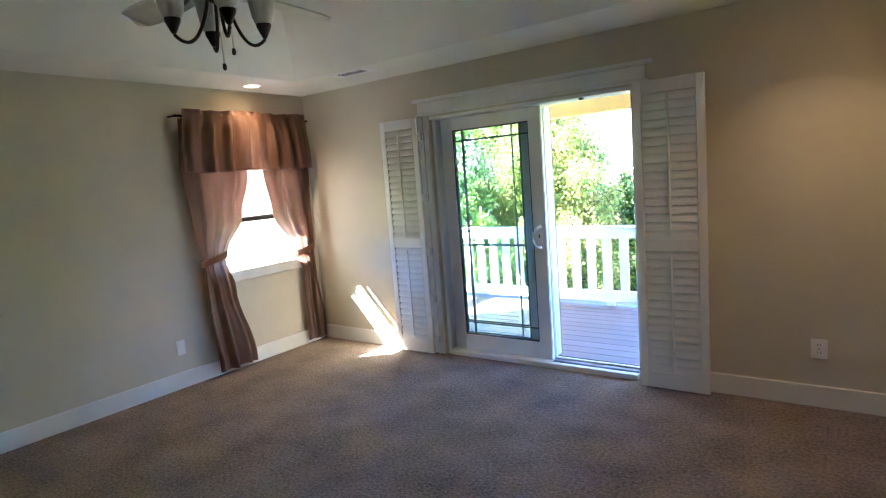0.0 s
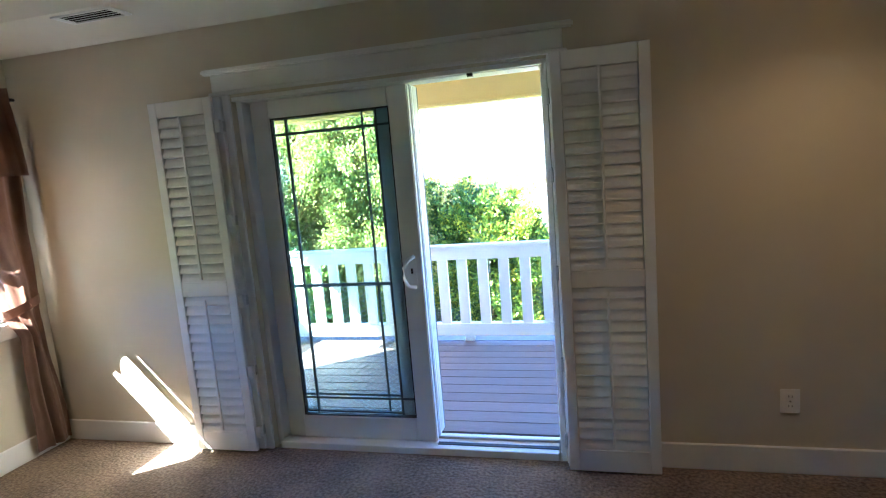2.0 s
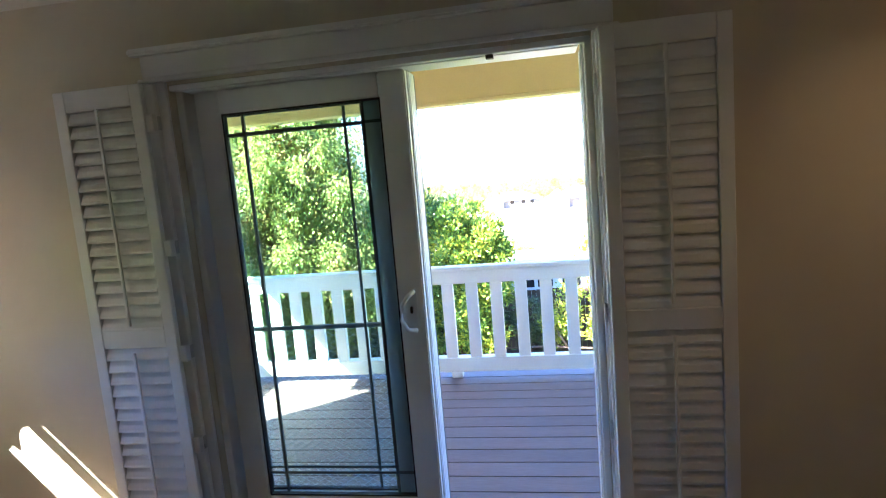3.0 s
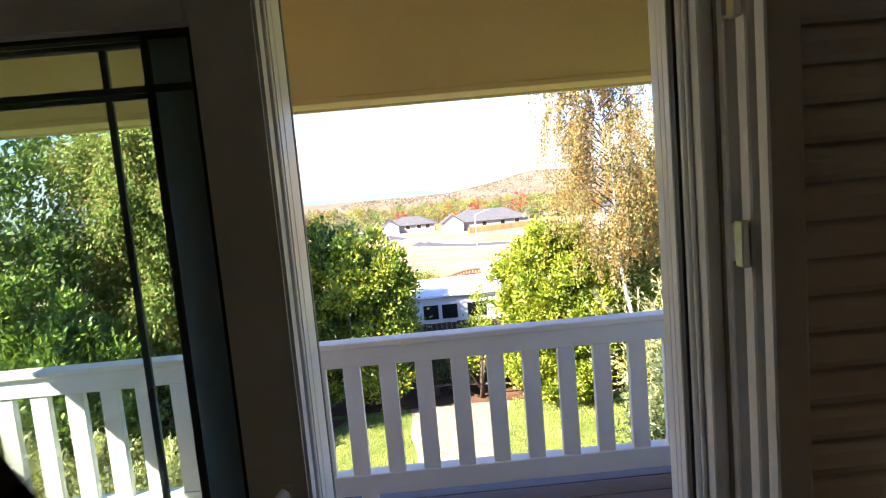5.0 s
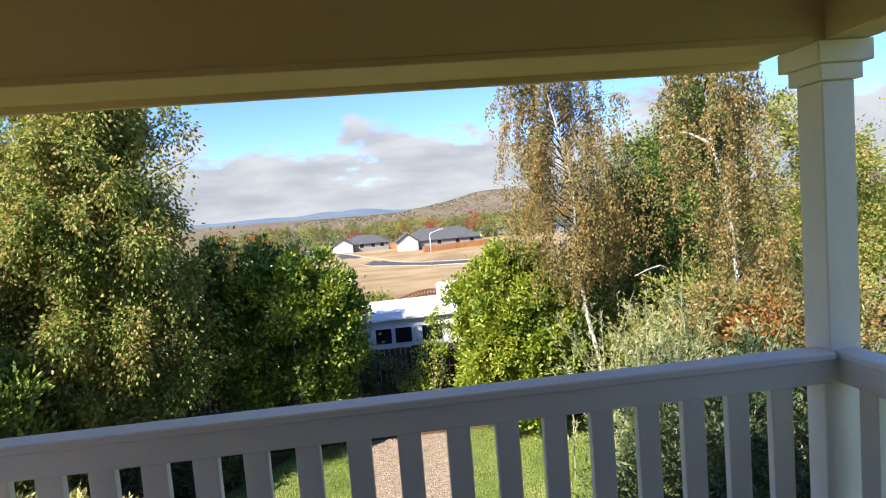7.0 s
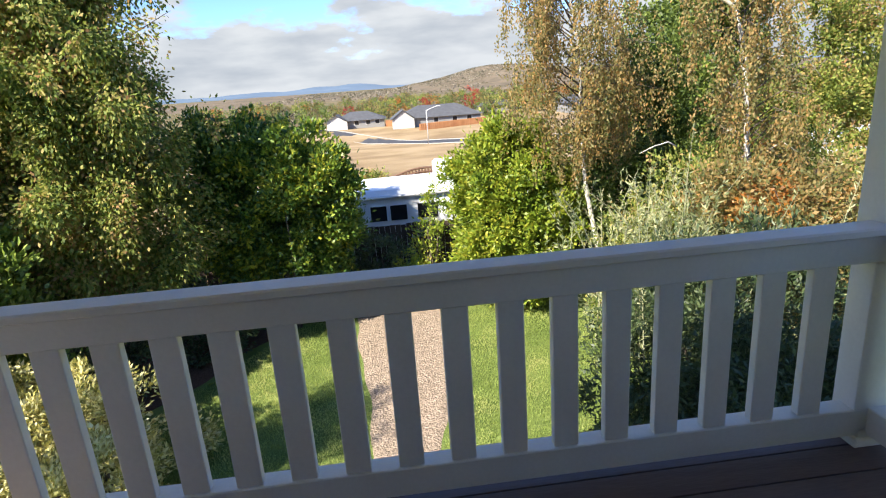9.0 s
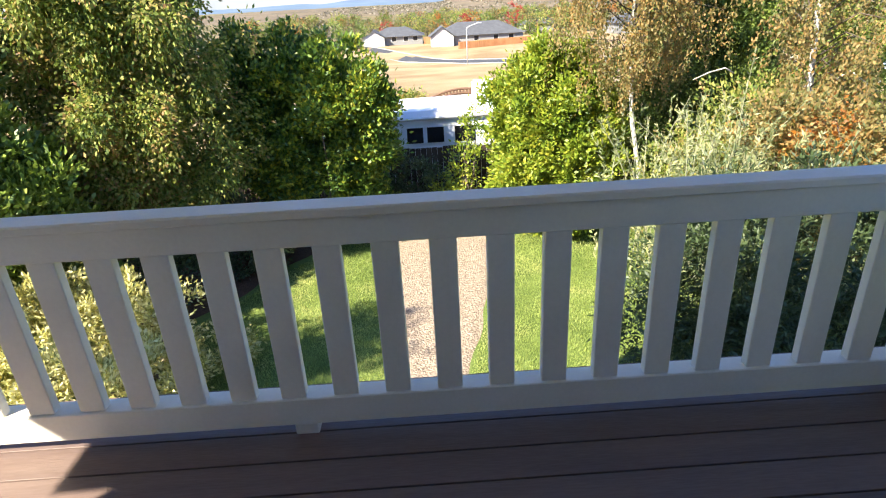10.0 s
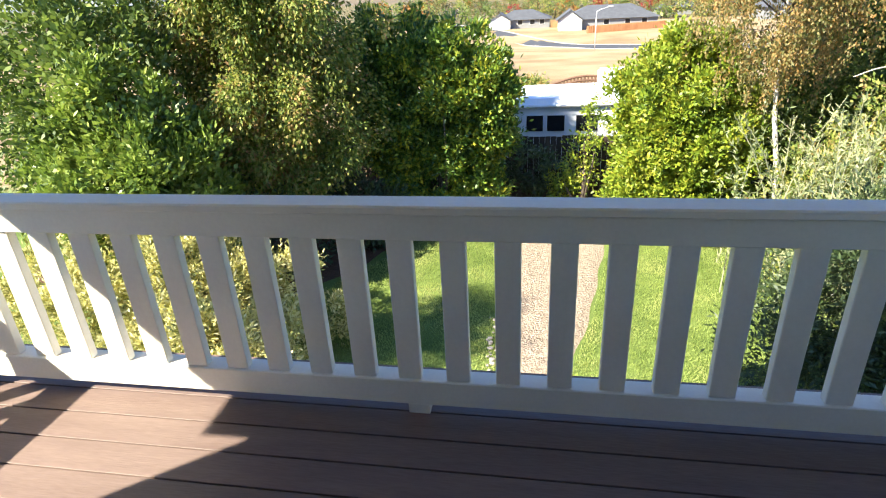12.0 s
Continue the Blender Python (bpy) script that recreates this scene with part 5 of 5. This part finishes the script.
g = leaf_object("grass", P, A, rng.uniform(0.03, 0.075, len(gx)), rng.uniform(0.008, 0.016, len(gx)), GRASSY, None, rng)
tagged(g, "short green lawn grass with yellowing tips", "grass", kind="stuff")

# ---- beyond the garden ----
fence = thing("garden_fence", (0, 18.8, GZ), "weathered board fence behind the shrubs, browns deepened for shade", "fence")
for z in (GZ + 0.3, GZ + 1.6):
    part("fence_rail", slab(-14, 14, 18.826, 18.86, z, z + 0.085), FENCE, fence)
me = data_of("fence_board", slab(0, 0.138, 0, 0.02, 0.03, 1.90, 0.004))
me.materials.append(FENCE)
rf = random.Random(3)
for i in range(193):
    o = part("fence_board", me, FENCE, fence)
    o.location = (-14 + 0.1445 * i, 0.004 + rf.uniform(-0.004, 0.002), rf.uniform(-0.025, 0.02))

rv = thing("travel_trailer", (-1.0, 22.2, -4.75), "white travel trailer with dark windows parked behind the fence", "trailer")
b = bmesh.new()
prof = [(21.0, -4.2), (21.0, -1.78), (21.08, -1.62), (21.6, -1.53), (22.3, -1.50), (23.0, -1.53), (23.45, -1.62), (23.5, -1.78), (23.5, -4.2)]
ends = [[b.verts.new((x, y, z + (0.14 if x > 0 else 0.0))) for y, z in prof] for x in (-6.4, 3.6)]
for k in range(len(prof)):
    j = (k + 1) % len(prof)
    b.faces.new((ends[0][k], ends[0][j], ends[1][j], ends[1][k]))
b.faces.new(ends[0])
b.faces.new(ends[1][::-1])
part("body", b, RVSKIN, rv)
for x0, x1 in ((-1.68, -1.20), (-1.08, -0.58), (-0.25, 0.36), (-4.6, -3.4)):
    w = part("window", slab(x0, x1, 20.965, 20.985, -2.48, -2.02, 0.008), RVDARK, rv, "dark tinted window")
    part("window_trim", slab(x0 - 0.04, x1 + 0.04, 20.986, 20.9985, -2.52, -1.98, 0.004), RVSKIN, w)
part("awning_roll", tube(bmesh.new(), [(-2.0, 20.92, -1.76), (3.0, 20.92, -1.67)], [0.05, 0.05], 10), STEEL, rv, "rolled awning", True)
part("awning_arm", slab(-1.98, -1.93, 20.94, 20.998, -3.2, -1.8), STEEL, rv)
part("air_conditioner", slab(0.42, 1.5, 21.9, 22.7, -1.45, -0.93, 0.06, 2), RVSKIN, rv, "white roof air conditioner")
part("roof_vent", slab(-1.5, -1.1, 22.0, 22.4, -1.515, -1.40, 0.02), RVSKIN, rv)
part("side_stripe", slab(-6.38, 3.58, 20.988, 20.9985, -2.95, -2.86), STEEL, rv, "grey side stripe")
for x in (-2.6, -1.5):
    part("wheel", tube(bmesh.new(), [(x, 21.05, -4.3), (x, 21.25, -4.3)], [0.37, 0.37], 18), DARK, rv)

ga = ground_z(0.9, 33.0)
arch = thing("garden_arbor", (0.9, 33.0, ga), "low arched rusty metal trellis beyond the trailer", "trellis")
for k, zz in enumerate((0.0, 0.20)):
    part("arch_bar", tube(bmesh.new(), [(-0.9 + 3.6 * s_, 33.0, -3.26 + zz + 0.40 * math.sin(math.pi * s_)) for s_ in [i / 12 for i in range(13)]], [0.06] * 13, 6), RUST, arch)
for s_ in [i / 22 for i in range(23)]:
    x = -0.9 + 3.6 * s_
    part("post", tube(bmesh.new(), [(x, 33.0, ga - 0.1), (x, 33.0, -3.26 + 0.20 + 0.40 * math.sin(math.pi * s_))], [0.05, 0.05], 6), RUST, arch)
crown_at = thing("dry_bush", (-1.9, 34.0, ground_z(-1.9, 34.0)), "low olive bush in the dry field", "shrub")
crown("crown", [((-1.9, 34.0, -3.7), (1.3, 0.9, 0.75))], 60, 2600, 0.3, 0.16, 0.09, PEAR, crown_at, 91)

# road across the fields, with kerbs
ry = [-30 + 2 * i for i in range(36)]


def road_strip(name, off, w, lift, material, label, category):
    me = bpy.data.meshes.new(name)
    V = []
    for x in ry:
        yc = 98.0 - 2.1 * (x - 6.2) if x < 6.2 else 98.0 - 0.9 * (x - 6.2)
        for d in (0, w):
            V.append((x, yc + off + d, ground_z(x, yc + off + d) + lift))
        for d in (w, 0):
            V.append((x, yc + off + d, ground_z(x, yc + off + d) - 0.2))
    F = []
    for j in range(len(ry) - 1):
        for k in range(4):
            F.append((4 * j + k, 4 * j + (k + 1) % 4, 4 * j + 4 + (k + 1) % 4, 4 * j + 4 + k))
    me.from_pydata(V, [], F)
    me.materials.append(material)
    return tagged(new(name, me), label, category, kind="structure")


road_strip("road", 0, 15.0, 0.06, ASPHALT, "grey asphalt road across the dry fields", "road")
road_strip("kerb_near", -0.5, 0.45, 0.10, CONCRETE, "pale concrete kerb and footpath", "kerb")
road_strip("kerb_far", 15.05, 1.2, 0.14, CONCRETE, "pale concrete kerb and footpath", "kerb")

lz = ground_z(6.2, 96.5)
lamp = thing("street_lamp", (6.2, 96.5, lz), "thin grey street lamp with a short arm", "street lamp")
part("pole", tube(bmesh.new(), [(6.2, 96.5, lz), (6.2, 96.5, lz + 5.3)], [0.075, 0.055], 8), STEEL, lamp, smooth=True)
part("arm", tube(bmesh.new(), [(6.2, 96.5, lz + 5.2), (6.7, 96.5, lz + 5.5), (7.9, 96.5, lz + 5.85)], [0.06, 0.05, 0.05], 6), STEEL, lamp)
part("lamp_head", slab(7.8, 8.5, 96.35, 96.65, lz + 5.8, lz + 5.95, 0.04), STEEL, lamp)


def far_house(x, y, w, d, h, rise, label, gable_x=None):
    z = ground_z(x, y) - 0.1
    t = thing("house", (x, y, z), label, "house", "houses across the field")
    part("wall", slab(x - w / 2, x + w / 2, y - d / 2, y + d / 2, z, z + h), HOUSESHADE, t)
    b = bmesh.new()
    e = 0.6
    lo = [b.verts.new(p) for p in ((x - w / 2 - e, y - d / 2 - e, z + h), (x + w / 2 + e, y - d / 2 - e, z + h), (x + w / 2 + e, y + d / 2 + e, z + h), (x - w / 2 - e, y + d / 2 + e, z + h))]
    hi = [b.verts.new((x - w / 2 + d * 0.42, y, z + h + rise)), b.verts.new((x + w / 2 - d * 0.42, y, z + h + rise))]
    b.faces.new(lo)
    b.faces.new((lo[0], lo[1], hi[1], hi[0]))
    b.faces.new((lo[2], lo[3], hi[0], hi[1]))
    b.faces.new((lo[1], lo[2], hi[1]))
    b.faces.new((lo[3], lo[0], hi[0]))
    part("roof", b, SHINGLE, t)
    if gable_x is not None:
        gw = 2.6
        b = bmesh.new()
        yf = y - d / 2 - 1.4
        A_ = [b.verts.new((gable_x - gw, yf, z)), b.verts.new((gable_x + gw, yf, z)), b.verts.new((gable_x + gw, yf, z + h)), b.verts.new((gable_x, yf, z + h + rise * 0.72)), b.verts.new((gable_x - gw, yf, z + h))]
        B_ = [b.verts.new((v.co.x, y, v.co.z)) for v in A_]
        b.faces.new(A_)
        b.faces.new(B_[::-1])
        for k in range(5):
            b.faces.new((A_[k], A_[(k + 1) % 5], B_[(k + 1) % 5], B_[k]))
        part("gable_wall", b, HOUSEWHITE, t)
        for s in (-1, 1):
            b = bmesh.new()
            q = [(gable_x, yf - 0.4, z + h + rise * 0.72 + 0.12), (gable_x + s * (gw + 0.5), yf - 0.4, z + h - 0.1), (gable_x + s * (gw + 0.5), y, z + h - 0.1), (gable_x, y, z + h + rise * 0.72 + 0.12)]
            lo_ = [b.verts.new(p) for p in q]
            hi_ = [b.verts.new((p[0], p[1], p[2] + 0.14)) for p in q]
            b.faces.new(lo_)
            b.faces.new(hi_[::-1])
            for k in range(4):
                b.faces.new((lo_[k], lo_[(k + 1) % 4], hi_[(k + 1) % 4], hi_[k]))
            part("gable_roof", b, SHINGLE, t)
    for wx in (x - w * 0.05, x + w * 0.18, x + w * 0.36):
        wd = part("window", slab(wx - 0.55, wx + 0.55, y - d / 2 - 0.05, y - d / 2 - 0.001, z + 1.0, z + 2.0), RVDARK, t, "small dark window")
        part("window_frame", slab(wx - 0.65, wx + 0.65, y - d / 2 - 0.03, y - d / 2 - 0.0005, z + 0.9, z + 2.1), HOUSEWHITE, wd)
    return t


far_house(13.4, 152.0, 20.0, 12.0, 2.2, 2.7, "long single-storey white house with a dark grey roof", 4.4)
far_house(-6.6, 162.0, 13.0, 10.0, 2.1, 2.1, "single-storey white house with a grey roof", -12.2)
far_house(38.0, 196.0, 14.0, 10.0, 2.0, 1.7, "single-storey pale house half hidden by trees")
far_house(56.0, 160.0, 16.0, 10.0, 2.6, 2.0, "single-storey pale house half hidden by trees")
me = data_of("fence_board", slab(0, 0.47, 0, 0.05, -0.3, 1.55))
me.materials.append(CEDAR)
cf = thing("cedar_fence", (7.6, 138.0, ground_z(7.6, 138.0)), "orange cedar board fence before the long house", "fence")
for i in range(36):
    o = part("fence_board", me, CEDAR, cf)
    o.location = (0.48 * i, 0.16 * i, ground_z(7.6, 138 + 0.16 * i) - ground_z(7.6, 138.0))
cf2 = thing("cedar_fence", (0.2, 156.0, ground_z(0.2, 156.0)), "short orange cedar fence between the houses", "fence")
for i in range(6):
    o = part("fence_board", me, CEDAR, cf2)
    o.location = (0.48 * i, 0, 0)
zs = ground_z(30, 38)
shed = thing("white_shed", (30.0, 40.0, zs), "low white outbuilding seen past the trees", "shed")
part("wall", slab(27, 34, 38, 42, zs - 0.2, -3.95), RVSKIN, shed)
part("roof", slab(26.7, 34.3, 37.6, 42.4, -3.94, -3.6, 0.05), RVSKIN, shed)


def far_tree(x, y, h, w, material, seed, label, n=420):
    z = ground_z(x, y)
    t = thing("distant_tree", (x, y, z), label, "tree", "distant trees")
    trunk(t, [(x, y, z - 0.1), (x, y, z + h * 0.6)], 0.04 * h, 0.02 * h, segs=6)
    crown("crown", [((x, y, z + h * 0.55), (w, w, h * 0.42)), ((x + w * 0.4, y, z + h * 0.32), (w * 0.8, w * 0.8, h * 0.3))], 40, n, 0.20 * w, 0.17 * w, 0.12 * w, material, t, seed)


ft = random.Random(21)
for i in range(330):
    y = 174 + 330 * ft.random() ** 1.5
    x = ft.uniform(-0.30, 0.42) * y
    h = ft.uniform(3.6, 6.6) * (1 + 0.0012 * (y - 174))
    m_ = ft.choice([AUTUMN, AUTUMN, AUTUMN, MAPLE, MAPLE, MAPLE, MAPLE, PEAR, PEAR, PEAR, SCRUB, ORANGE])
    far_tree(x, y, h, h * ft.uniform(0.30, 0.55), m_, 100 + i, "distant tree in mixed autumn colour" if m_ is AUTUMN else "distant tree beyond the houses", 520)
for x, y, h, m_, lb in ((-10.0, 176, 5.6, RED, "distant bright red maple behind the houses"), (12.0, 180, 6.4, RED, "distant red maple behind the long house"), (15.2, 181, 6.6, ORANGE, "distant orange tree behind the long house"), (30.0, 200, 8.6, RED, "distant dark red tree by the far houses"), (35.5, 202, 8.0, MAPLE, "distant dark green tree by the far houses"), (4.6, 186, 6.4, ORANGE, "distant golden tree behind the houses")):
    far_tree(x, y, h, h * 0.40, m_, int(x * 10 + 500), lb, 520)


# the scrub hill and the range behind it, coloured blue for distance haze
def ridge(name, xs, y0, y1, height, material, label, category):
    def zf(x, y):
        s = (y - y0) / (y1 - y0)
        return -13.3 + (height(x) + 13.3) * math.sin(min(1, s) * math.pi / 2) * (1 if s <= 1 else 0) + 0.06 * height(x) * noise.noise((x * 0.02, y * 0.02, 3.0))
    return field(name, xs, [y0 + (y1 - y0) * i / 24 for i in range(25)], zf, material, label, category)


def bump_at(x, c, w):
    return math.exp(-((x - c) / w) ** 2)


def hill_top(x):
    return max(-12.5, -8.0 + 32 * bump_at(x, 248, 105) + 19 * bump_at(x, 420, 150) + 12 * bump_at(x, 700, 200) + 6.0 * bump_at(x, 110, 70) + 3.0 * bump_at(x, -260, 120) + 1.4 * noise.noise((x * 0.03, 1.0, 0.0)))


hill = ridge("hill", [-400 + 12 * i for i in range(110)], 700, 1400, hill_top, HILL, "dry scrub-covered hill on the horizon", "hill")
# scrub and clearings over the hill
rng = np.random.default_rng(41)
P = []
for i in range(20000):
    x, s_ = rng.uniform(-150, 620), rng.uniform(0, 1) ** 0.6
    z = -13.3 + (hill_top(x) + 13.3) * math.sin(s_ * math.pi / 2)
    if noise.noise((x * 0.02, s_ * 9.0, 5.0)) > -0.25:
        P.append((x, 700 + 700 * s_, z - 0.5))
P = np.array(P)
A = np.column_stack([rng.normal(size=len(P)) * 0.5, rng.normal(size=len(P)) * 0.5, np.ones(len(P))])
sc = leaf_object("hill_scrub", P, A, rng.uniform(0.9, 2.4, len(P)), rng.uniform(1.2, 3.6, len(P)), SCRUB, None, rng)
tagged(sc, "dark scrub and pale clearings on the dry hill", "scrub", kind="stuff")
ridge("mountains", [-3000 + 40 * i for i in range(150)], 3000, 4400, lambda x: -6 + 24 * bump_at(x, -424, 130) + 34 * bump_at(x, -150, 190) + 18 * bump_at(x, -800, 260) + 14 * bump_at(x, -1500, 500) + 20 * bump_at(x, 1500, 500) + 7 * noise.noise((x * 0.008, 2.0, 0.0)), MOUNTAIN, "mountains on the horizon with blue distance haze in their colour", "mountains")

# ---- deck boards, last ----
me = data_of("deck_board", slab(0, PX1 - PX0 + 0.2, 0, 0.1375, 0.009, 0.035, 0.0012))
me.materials.append(DECK)
deck = thing("deck", (PX0 - 0.1, YW + TH + 0.03, 0.0), "brown composite deck boards with narrow gaps", "deck", kind="structure")
for i in range(14):
    y0 = 5.633 - 0.1445 * 12 + 0.0025 + 0.1445 * i
    if y0 < YW + TH + 0.02:
        continue
    o = part("deck_board", me, DECK, deck)
    o.location = Vector((PX0 - 0.1, y0, 0.0)) - Vector(deck.location)
